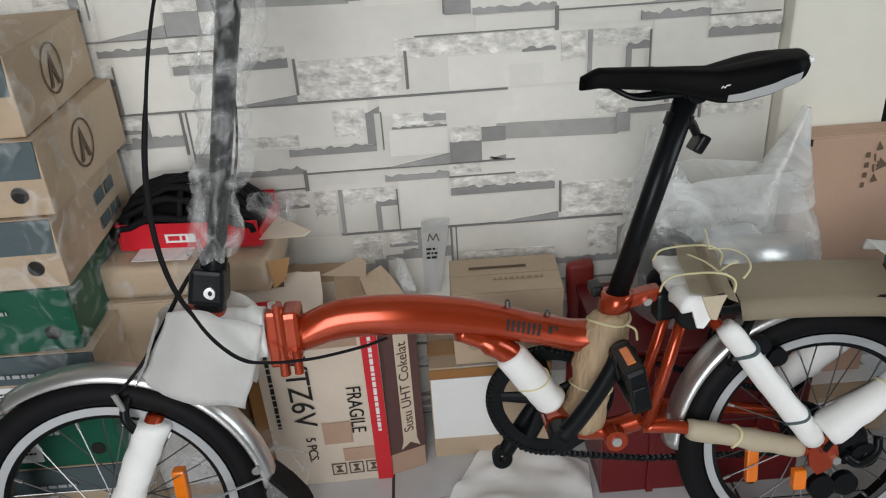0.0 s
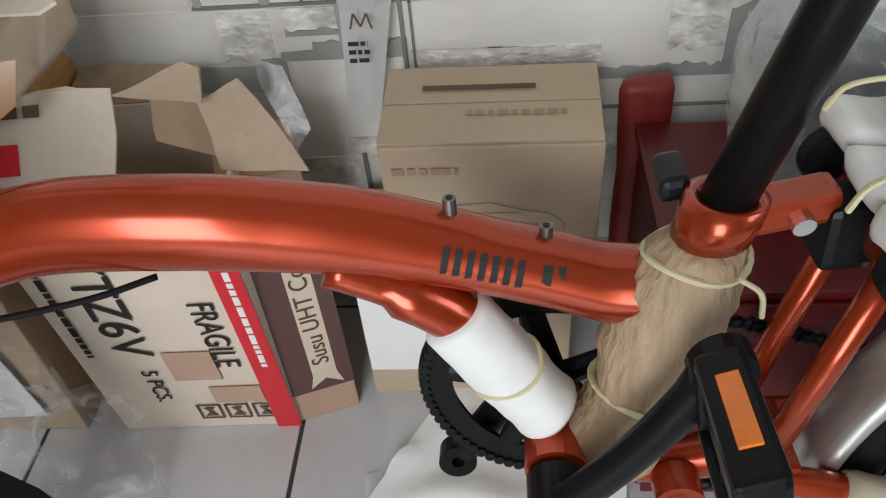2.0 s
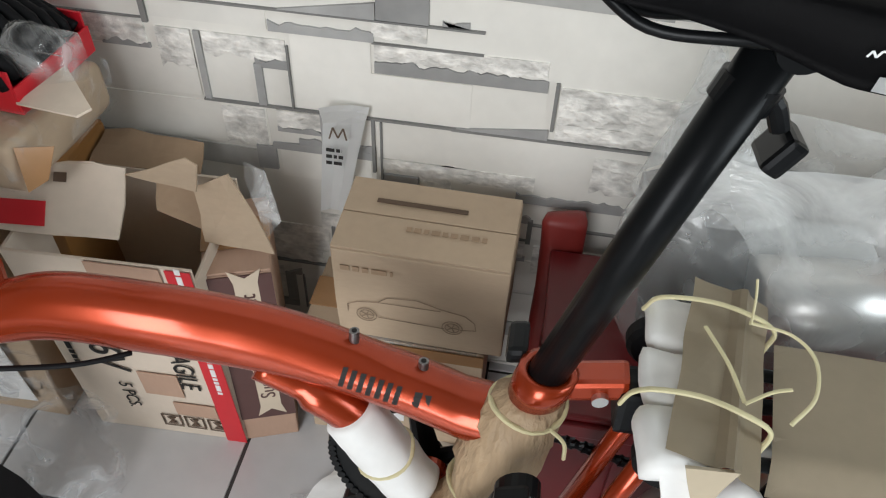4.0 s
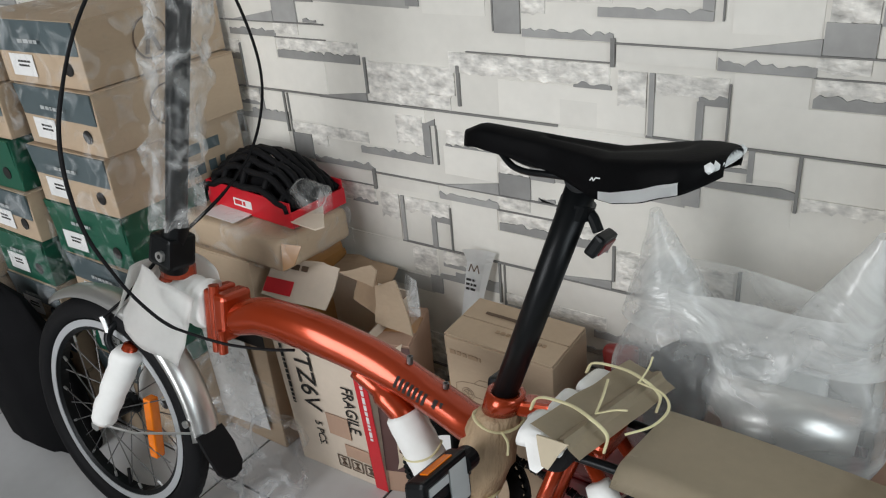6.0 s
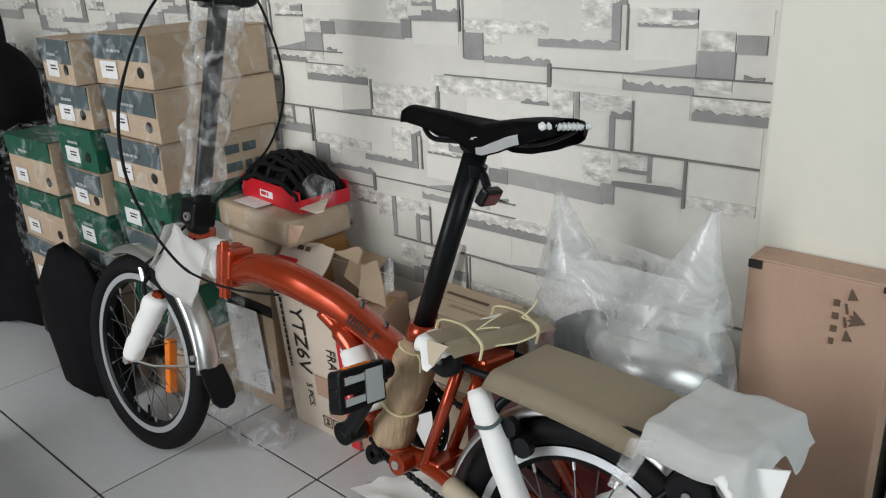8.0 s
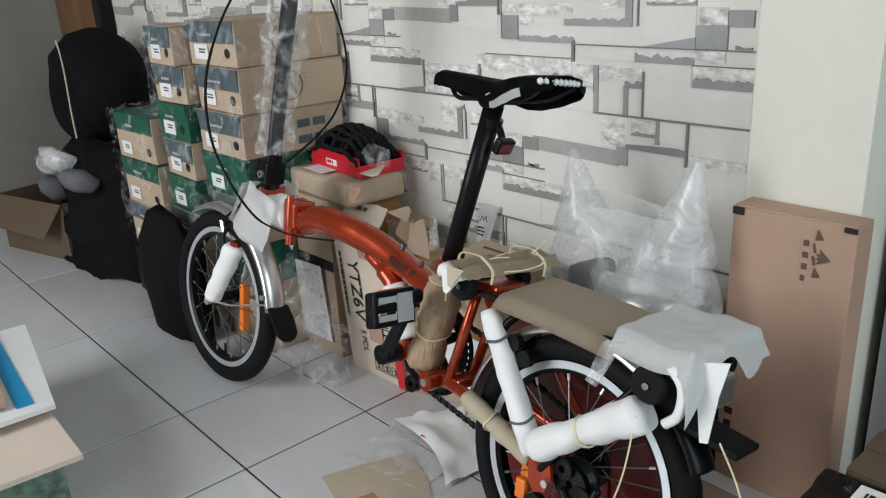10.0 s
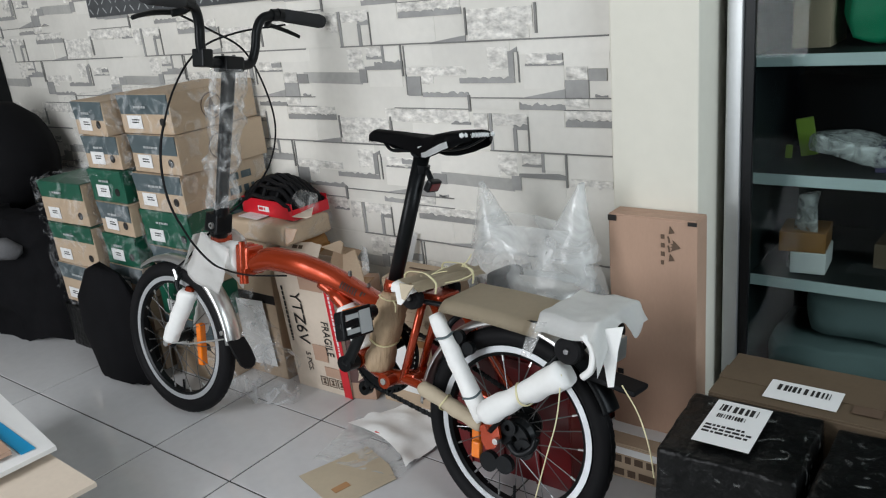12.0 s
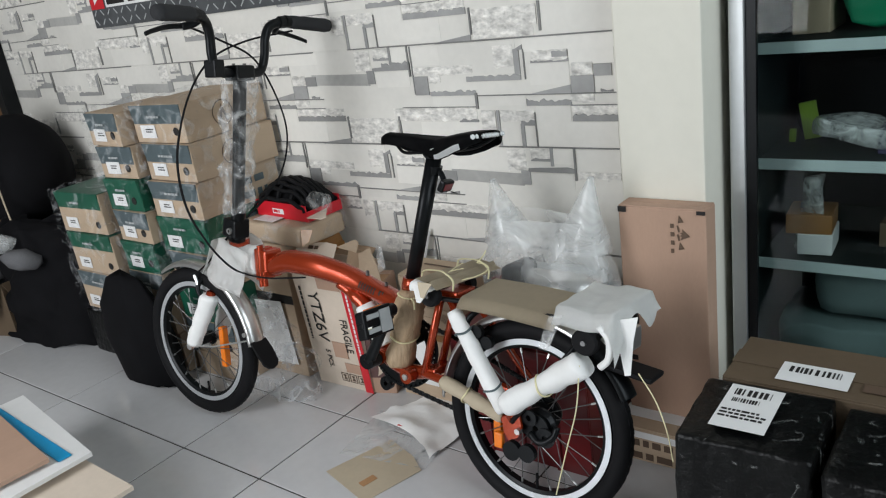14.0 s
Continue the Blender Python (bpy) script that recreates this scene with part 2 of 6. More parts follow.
def lathe(profile, centre, axis="y", seg=48, bm=None, arc=(0, 2 * math.pi)):
    """A closed profile of (radius, along) turned about an axis through centre."""
    bm = bm or bmesh.new()
    full = abs(arc[1] - arc[0] - 2 * math.pi) < 1e-6
    c, rings = Vector(centre), []
    for k in range(seg if full else seg + 1):
        a = arc[0] + (arc[1] - arc[0]) * k / seg
        if axis == "y":
            f = lambda r, w: Vector((r * math.cos(a), w, r * math.sin(a)))
        elif axis == "z":
            f = lambda r, w: Vector((r * math.cos(a), r * math.sin(a), w))
        else:
            f = lambda r, w: Vector((w, r * math.cos(a), r * math.sin(a)))
        rings.append([bm.verts.new(c + f(r, w)) for r, w in profile])
    n = len(profile)
    for i in range(len(rings) if full else len(rings) - 1):
        a, b = rings[i], rings[(i + 1) % len(rings)]
        for k in range(n):
            bm.faces.new((a[k], a[(k + 1) % n], b[(k + 1) % n], b[k]))
    if not full:
        bm.faces.new(rings[0]), bm.faces.new(rings[-1][::-1])
    return bm


def disc(centre, r, w0, w1, axis="y", seg=32, bm=None):
    c = Vector(centre)
    d = {"x": Vector((1, 0, 0)), "y": Vector((0, 1, 0)), "z": Vector((0, 0, 1))}[axis]
    return tube([c + d * w0, c + d * w1], r, seg, True, bm)


def sheet(nx, ny, place, thick=0.0, bm=None):
    """A grid of nx by ny cells laid by place(u, v); thick gives it body."""
    bm = bm or bmesh.new()
    g = [[bm.verts.new(place(i / nx, j / ny)) for j in range(ny + 1)] for i in range(nx + 1)]
    faces = [bm.faces.new((g[i][j], g[i + 1][j], g[i + 1][j + 1], g[i][j + 1])) for i in range(nx) for j in range(ny)]
    if thick:
        bmesh.ops.solidify(bm, geom=faces, thickness=thick)
    return bm


def plate(outline, thick, m=None, bm=None):
    """A flat piece with the given outline in its x, y plane and some thickness up."""
    bm = bm or bmesh.new()
    lo = [bm.verts.new((x, y, 0)) for x, y in outline]
    hi = [bm.verts.new((x, y, thick)) for x, y in outline]
    bm.faces.new(lo[::-1]), bm.faces.new(hi)
    for k in range(len(lo)):
        j = (k + 1) % len(lo)
        bm.faces.new((lo[k], lo[j], hi[j], hi[k]))
    if m is not None:
        bmesh.ops.transform(bm, matrix=m, verts=lo + hi)
    return bm


def moved(bm, m):
    bmesh.ops.transform(bm, matrix=m, verts=bm.verts)
    return bm


def rough_up(bm, amount, scale, seed=0.0):
    """Uneven, hand-worn edges."""
    for v in bm.verts:
        v.co += amount * noise.noise_vector(v.co * scale + Vector((seed, seed * 0.7, 1.3 * seed)))
    return bm


def letters(text, size, material, parent, m, name="lettering", squeeze=1.0, label=""):
    """Words in the built-in font, lying in the plane of m, as a mesh."""
    data = bpy.data.curves.new("words", "FONT")
    data.body, data.size, data.extrude, data.align_x, data.align_y = text, size, 0.0003, "CENTER", "CENTER"
    tmp = bpy.data.objects.new("words", data)
    me = bpy.data.meshes.new_from_object(tmp)
    bpy.data.objects.remove(tmp)
    me.transform(m @ Matrix.Diagonal((squeeze, 1, 1, 1)))
    me.materials.clear()
    me.materials.append(material)
    ob = new(name, me)
    ob.parent = parent
    return tagged(ob, label) if label else ob


def face(origin, right, up):
    """The plane of a face: its origin, its way right and its way up, facing out."""
    r, u = Vector(right).normalized(), Vector(up).normalized()
    n = r.cross(u)
    return Matrix(((r.x, u.x, n.x, origin[0]), (r.y, u.y, n.y, origin[1]), (r.z, u.z, n.z, origin[2]), (0, 0, 0, 1)))


def flat(x0, x1, y0, y1, m, thick=0.0008, bm=None):
    """A printed patch, tape or label on the plane m."""
    return plate([(x0, y0), (x1, y0), (x1, y1), (x0, y1)], thick, m @ pose(0, 0, 0.0003), bm)


def bars(x0, y0, width, height, rows, m, rng, upright=False):
    """Short dark bars that stand for small print, or a bar code."""
    bm = bmesh.new()
    for r in range(rows):
        x, yy = x0, y0 - r * height * 2.0
        stop = x0 + width * rng.uniform(0.7, 1.0)
        while x < stop:
            w = rng.uniform(0.08, 0.3) * height if upright else rng.uniform(0.8, 2.5) * height
            flat(x, min(x + w, stop), yy - height, yy, m, 0.0006, bm)
            x += w + (rng.uniform(0.1, 0.3) if upright else 0.5) * height
    return bm


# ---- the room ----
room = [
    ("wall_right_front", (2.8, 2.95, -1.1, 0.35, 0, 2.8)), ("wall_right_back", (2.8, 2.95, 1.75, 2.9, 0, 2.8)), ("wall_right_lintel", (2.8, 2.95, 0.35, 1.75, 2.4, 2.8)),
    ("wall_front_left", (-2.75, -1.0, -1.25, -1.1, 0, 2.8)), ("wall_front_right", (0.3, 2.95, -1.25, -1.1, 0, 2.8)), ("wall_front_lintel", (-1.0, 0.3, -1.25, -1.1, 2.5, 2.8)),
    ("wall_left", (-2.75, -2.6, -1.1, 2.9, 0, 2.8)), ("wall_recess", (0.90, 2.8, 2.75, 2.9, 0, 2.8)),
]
# added, out of view: dark surfaces that hold back the fill light
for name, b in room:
    tagged(part(name, boxm(*b), M_ROOM), "unseen room wall, darkened to cut bounced light", "wall", kind="structure")
tagged(part("ceiling", boxm(-2.75, 2.95, -1.25, 2.9, 2.8, 2.95), M_CEIL), "unseen ceiling, greyed to cut bounced light", "ceiling", kind="structure")
ground = tagged(part("ground", boxm(-40, 40, -40, 40, -0.30, -0.12), plain("pale_concrete", (0.36, 0.35, 0.33), 0.8)), "pale concrete ground outside the shop", "ground", kind="structure")
floor = tagged(part("floor", boxm(-2.75, 2.95, -1.25, 2.9, -0.12, -0.0025), M_GROUT), "glossy grey-white square floor tiles with dark joints", "floor", kind="structure")
wall = tagged(part("wall_back", boxm(-2.75, 0.704, 2.0, 2.15, 0, 2.8), M_PAPER), "back wall papered in printed grey and cream ledger stones", "wall", kind="structure")
pillar = tagged(part("pillar", boxm(0.7065, 0.886, 1.965, 2.78, 0, 2.8, 0.004), M_PAINT), "cream painted square pillar beside the papered wall", "pillar", kind="structure")
# wooden door leaf at the far end of the papered wall
door = thing("door_1", pose(-1.93, 1.97, 0), "brown stained wooden door in a dark frame", "door", kind="structure")
part("door_leaf", boxm(-0.56, -0.06, -0.01, 0.02, 0.01, 2.05, 0.004), M_WOODDOOR, door)
part("door_frame", boxm(-0.06, 0.0, -0.03, 0.027, 0, 2.12, 0.004), M_BLACKMETAL, door, "dark narrow door frame")

# ---- cartons, parcels and clutter ----
rng = random.Random(5)


def carton_parts(ob, sx, sy, sz, material, worn=0.0015, seed=1.0, tape=None):
    """A closed carton: body, the two top flaps that meet in the middle, and a strip of tape."""
    bm = boxm(0, sx, 0, sy, 0, sz - 0.003, 0.0025)
    bmesh.ops.subdivide_edges(bm, edges=[e for e in bm.edges if e.calc_length() > 0.05], cuts=3, use_grid_fill=True)
    body = part("body", rough_up(bm, worn, 14, seed), material, ob)
    h = sy / 2
    for y0, y1 in ((0.001, h - 0.001), (h + 0.001, sy - 0.001)):
        part("flap", rough_up(boxm(0.001, sx - 0.001, y0, y1, sz - 0.003, sz, 0.0008), worn * 0.6, 9, seed), material, ob)
    if tape:
        part("tape", boxm(-0.0006, sx + 0.0006, h - 0.024, h + 0.024, sz + 0.0012, sz + 0.0020), tape, ob, "brown packing tape")
    return body


def front(z=0.0, x=0.0):
    return face((x, -0.0012, z), (1, 0, 0), (0, 0, 1))


def carton(name, m, size, material, label, category="box", group="", tape=None, seed=1.0, worn=0.0015):
    ob = thing(name, m, label, category, group)
    carton_parts(ob, *size, material, worn, seed, tape)
    return ob


# tall carton against the pillar, and the flat one below it
tall = carton("tall_carton", pose(0.722, 1.906, 0.085), (0.184, 0.055, 0.482), M_CARTON2, "tall thin pinkish-brown carton standing against the cream pillar", seed=2)
f = front()
for k, (x0, x1) in enumerate(((0.0, 0.018), (0.166, 0.184))):
    part("dark_tape_corner", flat(x0, x1, 0.468 + 0.004 * k, 0.480, f), M_INK, tall)
emblem = plate([(0.0, 0.0), (0.012, 0.018), (0.005, 0.016), (0.003, 0.021), (0.0, 0.016), (-0.003, 0.021), (-0.005, 0.016), (-0.012, 0.018)], 0.0006, f @ pose(0.152, 0.425, 0.0004, 0, 0, 80))
part("printed_emblem", emblem, M_PRINT, tall, "small dark printed emblem")
marks = bmesh.new()
for k in range(4):
    y = 0.395 + k * 0.019
    plate([(0, 0), (0.006, 0.016), (0.012, 0)] if k in (0, 3) else [(0, 0), (0.003, 0), (0.003, 0.014), (0, 0.014)], 0.0006, f @ pose(0.128, y, 0.0004, 0, 0, 12), marks)
part("printed_mark", marks, M_PRINT, tall)
part("small_print", bars(0.112, 0.450, 0.008, 0.009, 4, f, rng), M_PRINT, tall)
part("small_print", bars(0.012, 0.135, 0.014, 0.012, 3, f, rng), M_INK, tall)
low = carton("low_carton", pose(0.715, 1.83, 0), (0.21, 0.13, 0.083), M_CARTON, "low brown carton on the floor under a tall carton", tape=M_LABEL, seed=3)
f = front()
part("label_strip", flat(0.01, 0.15, 0.060, 0.076, f), M_LABEL, low, "torn white label strip")
part("small_print", bars(0.03, 0.055, 0.12, 0.016, 2, f, rng), M_PRINT, low)


# black wrapped parcels with shipping labels
def black_parcel(m, size, seed, label):
    ob = thing("wrapped_parcel", m, label, "parcel", "black wrapped parcels")
    sx, sy, sz = size
    bm = boxm(0, sx, 0, sy, 0, sz, 0.008)
    bmesh.ops.subdivide_edges(bm, edges=[e for e in bm.edges if e.calc_length() > 0.04], cuts=7, use_grid_fill=True)
    part("body", rough_up(bm, 0.004, 22, seed), M_BLACKPLAST, ob, smooth=True)
    shell = boxm(-0.004, sx + 0.004, -0.004, sy + 0.004, 0.02, sz + 0.0045, 0.012)
    bmesh.ops.subdivide_edges(shell, edges=[e for e in shell.edges if e.calc_length() > 0.04], cuts=6, use_grid_fill=True)
    part("clear_wrap", rough_up(shell, 0.003, 31, seed + 4), M_PARCELFILM, ob, "wrinkled clear tape over the parcel", smooth=True)
    return ob


p1 = black_parcel(pose(0.990, 1.497, 0, 0, 0, 2), (0.207, 0.192, 0.332), 3.0, "black plastic-wrapped parcel with a white bar-code label")
top = face((0, 0, 0.341), (1, 0, 0), (0, 1, 0)) @ pose(0.090, 0.098, 0, 0, 0, -1)
lab = part("shipping_label", flat(-0.043, 0.043, -0.067, 0.067, top), M_LABEL, p1, "white paper shipping label")
part("bar_code", bars(-0.032, 0.054, 0.066, 0.020, 1, top @ pose(0, 0, 0.0009), rng, True), M_INK, lab)
part("bar_code", bars(-0.030, 0.024, 0.055, 0.012, 1, top @ pose(0, 0, 0.0009), rng, True), M_INK, lab)
part("small_print", bars(-0.038, -0.012, 0.074, 0.005, 3, top @ pose(0, 0, 0.0009), rng), M_INK, lab)
p2 = black_parcel(pose(1.212, 1.490, 0, 0, 0, 1.0), (0.24, 0.20, 0.325), 7.0, "black plastic-wrapped parcel beside another on the floor")
top = face((0, 0, 0.334), (1, 0, 0), (0, 1, 0)) @ pose(0.155, 0.11, 0, 0, 0, -8)
lab = part("shipping_label", flat(-0.05, 0.055, -0.075, 0.07, top), M_LABEL, p2, "white paper shipping label")
part("small_print", bars(-0.042, 0.0, 0.085, 0.006, 4, top @ pose(0, 0, 0.0009), rng), M_INK, lab)
# carton and tape both coloured dark for the shadow behind the parcels
back = carton("wide_carton", pose(1.0, 1.702, 0), (0.44, 0.165, 0.330), M_CARTONSHADE, "wide brown carton behind black wrapped parcels", seed=5, tape=M_CARTONSHADE)
top = face((0, 0, 0.3305), (1, 0, 0), (0, 1, 0))
lab = part("shipping_label", flat(0.085, 0.20, 0.02, 0.085, top @ pose(0, 0, 0.002)), M_LABEL, back, "white bar-code label in clear tape")
part("bar_code", bars(0.10, 0.072, 0.09, 0.020, 1, top @ pose(0, 0, 0.0030), rng, True), M_INK, lab)
part("printed_mark", bars(0.22, 0.055, 0.16, 0.026, 1, top @ pose(0, 0, 0.002), rng), M_PRINT, back)


# ---- shoe boxes ----
def shoe_box(m, size, lid, label, group, seed=1.0, card=None):
    """A flip-lid shoe box: body, lid flap over the front, label and finger hole."""
    ob = thing("shoe_box", m, label, "shoe box", group)
    sx, sy, sz = size
    part("body", rough_up(boxm(0, sx, 0, sy, 0, sz - 0.002, 0.002), 0.002, 8, seed), card or M_CARTON, ob)
    part("lid", boxm(-0.001, sx + 0.001, -0.001, sy, sz - 0.002, sz, 0.0008), M_CARTON if lid is M_SLATE else lid, ob)
    fl = part("lid_flap", plate([(0.0, 0), (0.004, -0.052), (sx - 0.004, -0.052), (sx, 0)], 0.003, face((0, -0.0015, sz - 0.001), (1, 0, 0), (0, 0, 1)) @ pose(0, 0, 0, 4, 0, 0)), lid, ob, "dark lid flap over the box front")
    f = front()
    part("small_print", bars(sx * 0.35, sz - 0.03, sx * 0.3, 0.006, 1, f @ pose(0, 0, 0.0065), rng), M_GREYPLAST, fl)
    lb = part("size_label", flat(0.03, 0.095, 0.014, 0.05, f), M_LABEL, ob, "white size label")
    part("small_print", bars(0.052, 0.040, 0.036, 0.0034, 2, f @ pose(0, 0, 0.0008), rng), M_INK, lb)
    part("finger_hole", disc((sx - 0.038, -0.0015, 0.032), 0.0115, -0.0006, 0.0006, "y", 16), M_INK, ob, "round dark finger hole")
    return ob


def side_print(ob, sx, sy, sz, big):
    """Dark emblem and bars on the long side of a shoe box."""
    s = face((sx + 0.0016, 0, 0), (0, 1, 0), (0, 0, 1))
    if big:
        bm = bmesh.new()
        plate([(0.0, 0.0), (0.018, 0.05), (0.036, 0.0), (0.027, 0.0), (0.018, 0.028), (0.009, 0.0)], 0.0005, s @ pose(0.115, 0.03, 0.0005), bm)
        part("printed_emblem", bm, M_PRINT, ob, "dark printed triangle emblem")
        ring = lathe([(0.033, 0), (0.036, 0), (0.036, 0.0006), (0.033, 0.0006)], (0, 0, 0), "z", 28)
        part("printed_ring", moved(ring, s @ pose(0.133, 0.055, 0.0005)), M_PRINT, ob)
    else:
        part("printed_mark", bars(0.15, 0.075, 0.10, 0.02, 2, s, rng), M_SLATE, ob)


SA = (0.222, 0.290, 0.1065)
for k, (z0, lid, dx, dy, rz) in enumerate(((0.733, M_SLATE, 0.0, 0.0, 2.0), (0.6245, M_SLATE, 0.010, 0.003, -1.0), (0.516, M_SLATE, 0.0, -0.004, 0.5), (0.4075, M_GREEN, -0.01, 0.0, 1.0), (0.299, M_SLATE, 0.0, 0.004, -1.0), (0.1905, M_GREEN, 0.0, 0.0, 0), (0.082, M_SLATE, 0.0, 0.0, 0.5))):
    ob = shoe_box(pose(-0.629 + dx, 1.688 + dy, z0, 0, 0, rz), SA, lid, ("brown shoe box with a slate-grey lid flap in clear wrap" if lid is M_SLATE else "shoe box with a dark green lid flap in clear wrap"), "stacked shoe boxes", k + 1.0, M_GREEN if lid is M_GREEN else None)
    side_print(ob, *SA, k < 2)
carton("flat_carton", pose(-0.63, 1.69, 0.0), (0.22, 0.28, 0.080), M_CARTON, "flat brown carton under a stack of shoe boxes", seed=21)
SB = (0.172, 0.240, 0.097)
for k, (z0, lid, dx, rz) in enumerate(((0.728, M_SLATE, 0.0, -3.0), (0.629, M_SLATE, 0.012, 2.0), (0.530, M_GREEN, 0.0, 1.0), (0.431, M_SLATE, 0.010, -1.0), (0.332, M_GREEN, 0.0, 0.0), (0.233, M_SLATE, 0.0, 0.0), (0.134, M_SLATE, 0.0, 0.0))):
    shoe_box(pose(-0.832 + dx, 1.664, z0, 0, 0, rz), SB, lid, "brown shoe box in a second stack by the wall" if lid is M_SLATE else "dark green shoe box in a second stack by the wall", "stacked shoe boxes", k + 11.0, M_GREEN if lid is M_GREEN else None)
carton("flat_carton", pose(-0.83, 1.67, 0.0), (0.17, 0.23, 0.131), M_CARTON, "flat brown carton under the second stack of shoe boxes", seed=22)
SC = (0.245, 0.190, 0.135)
for k, (z0, lid) in enumerate(((0.440, M_GREEN), (0.303, M_GREEN), (0.166, M_SLATE))):
    shoe_box(pose(-1.130 + 0.008 * (k % 2), 1.648, z0, 0, 0, 2 - k), SC, lid, "brown shoe box with a dark lid flap in a low stack", "stacked shoe boxes", k + 31.0)
black_parcel(pose(-1.15, 1.64, 0), (0.29, 0.19, 0.155), 11.0, "large black plastic-wrapped parcel under shoe boxes")
sack = thing("black_sack", pose(-0.76, 1.60, 0), "dull black sack lying before stacked shoe boxes", "sack")
part("body", rough_up(rough_up(lathe([(0.001, 0.0), (0.16, 0.0), (0.175, 0.12), (0.15, 0.24), (0.08, 0.33), (0.001, 0.36)], (0, 0, 0), "z", 40), 0.03, 7, 2), 0.008, 30, 3), M_BLACKCLOTH, sack, smooth=True)
sack.scale = (1.0, 0.34, 1.0)


def wrap_shell(name, m, size, seed, label):
    """Clear film drawn round a stack, loose and wrinkled, open at the bottom."""
    sx, sy, sz = size
    bm = boxm(0, sx, 0, sy, 0, sz, 0.012)
    bmesh.ops.subdivide_edges(bm, edges=[e for e in bm.edges if e.calc_length() > 0.03], cuts=9, use_grid_fill=True)
    ob = part(name, rough_up(rough_up(bm, 0.007, 12, seed), 0.004, 40, seed), M_WRAPFILM, None, smooth=True)
    ob.matrix_world = m
    return tagged(ob, label, "plastic wrap")


wrap_shell("clear_wrap", pose(-0.642, 1.672, 0.30), (0.250, 0.312, 0.555), 2.0, "wrinkled clear film round a stack of shoe boxes")
wrap_shell("clear_wrap", pose(-0.848, 1.650, 0.27), (0.196, 0.262, 0.572), 5.0, "wrinkled clear film round a stack of shoe boxes")
wrap_shell("clear_wrap", pose(-1.148, 1.630, 0.162), (0.276, 0.216, 0.428), 8.0, "wrinkled clear film round a low stack of shoe boxes")

# ---- helmet box on parcels by the wall ----
under = carton("brown_carton", pose(-0.435, 1.800, 0), (0.185, 0.175, 0.416), M_CARTON, "tall brown carton with a black band and papers on its front", tape=M_TAPE, seed=9)
f = front()
part("black_band", flat(0.0, 0.185, 0.235, 0.262, f), M_INK, under)
part("white_sheet", rough_up(flat(0.03, 0.16, 0.03, 0.235, f @ pose(0, 0, 0.004, 2, 0, 4), 0.001), 0.002, 10), M_LABEL, under, "white printed sheet in clear film")
tag = carton("orange_carton", pose(-0.245, 1.850, 0.0), (0.060, 0.13, 0.375), M_ORANGEBOX, "narrow orange-brown carton between other cartons", seed=12)
part("rolled_top", disc((0.03, 0.02, 0.380), 0.032, -0.01, 0.10, "y", 20), M_ORANGEBOX, tag, "rounded orange card roll")
parcel = thing("flat_parcel", pose(-0.442, 1.812, 0.418, 0, 0, -4), "flat brown parcel in clear tape on a carton", "parcel")
bm = boxm(0, 0.285, 0, 0.165, 0, 0.056, 0.010)
bmesh.ops.subdivide_edges(bm, edges=[e for e in bm.edges if e.calc_length() > 0.04], cuts=6, use_grid_fill=True)
part("body", rough_up(bm, 0.004, 17, 3), M_CARTON, parcel, smooth=True)
shell = boxm(-0.004, 0.293, -0.006, 0.17, -0.0, 0.062, 0.012)
bmesh.ops.subdivide_edges(shell, edges=[e for e in shell.edges if e.calc_length() > 0.04], cuts=6, use_grid_fill=True)
part("clear_wrap", rough_up(shell, 0.005, 25, 6), M_WRAPFILM, parcel, smooth=True)
part("paper_label", flat(0.07, 0.16, 0.012, 0.115, face((0, 0, 0.0605), (1, 0, 0), (0, 1, 0))), M_LABEL, parcel, "white paper label on the parcel")
part("tape_end", rough_up(plate([(0, 0), (0.035, 0.005), (0.030, -0.03), (0.012, -0.045)], 0.0012, pose(0.285, 0.01, 0.055, 70, 10, 20)), 0.004, 14), M_TAPE, parcel, "loose end of brown tape")
helmet_box = thing("helmet_box", pose(-0.398, 1.868, 0.477, 0, 0, -5), "open red card tray with a black helmet in it", "box")
part("base", boxm(0, 0.228, 0, 0.118, 0, 0.004, 0.001), M_REDBOX, helmet_box)
for nm, b in (("front_side", (0, 0.228, -0.003, 0.0, 0, 0.046)), ("back_side", (0, 0.228, 0.118, 0.121, 0, 0.046)), ("end_side", (-0.003, 0.0, -0.003, 0.121, 0, 0.046)), ("end_side", (0.228, 0.231, -0.003, 0.121, 0, 0.030))):
    part(nm, rough_up(boxm(*b, 0.0008), 0.0015, 12), M_REDBOX, helmet_box)
lb = part("white_label", flat(0.075, 0.125, 0.012, 0.027, face((0, -0.0032, 0), (1, 0, 0), (0, 0, 1))), M_LABEL, helmet_box)
part("small_print", bars(0.080, 0.024, 0.04, 0.008, 1, face((0, -0.0042, 0), (1, 0, 0), (0, 0, 1)), rng), M_REDINK, lb)
part("opened_lid", rough_up(plate([(0, 0), (0.075, -0.012), (0.085, 0.0), (0.02, 0.06)], 0.0025, pose(0.228, -0.004, 0.012, 8, -8, 0)), 0.003, 18), M_CARTONPALE, helmet_box, "torn lid showing its pale inside")
part("foil_bag", rough_up(lathe([(0.001, -0.05), (0.024, -0.03), (0.030, 0.0), (0.024, 0.035), (0.001, 0.05)], (0.235, 0.040, 0.045), "x", 20), 0.010, 30), M_BUBBLE, helmet_box, "small clear bag of parts", smooth=True)
helmet = thing("bicycle_helmet", pose(-0.285, 1.915, 0.503, 0, 0, -5), "black vented bicycle helmet lying in a red tray", "helmet")
bm = bmesh.new()
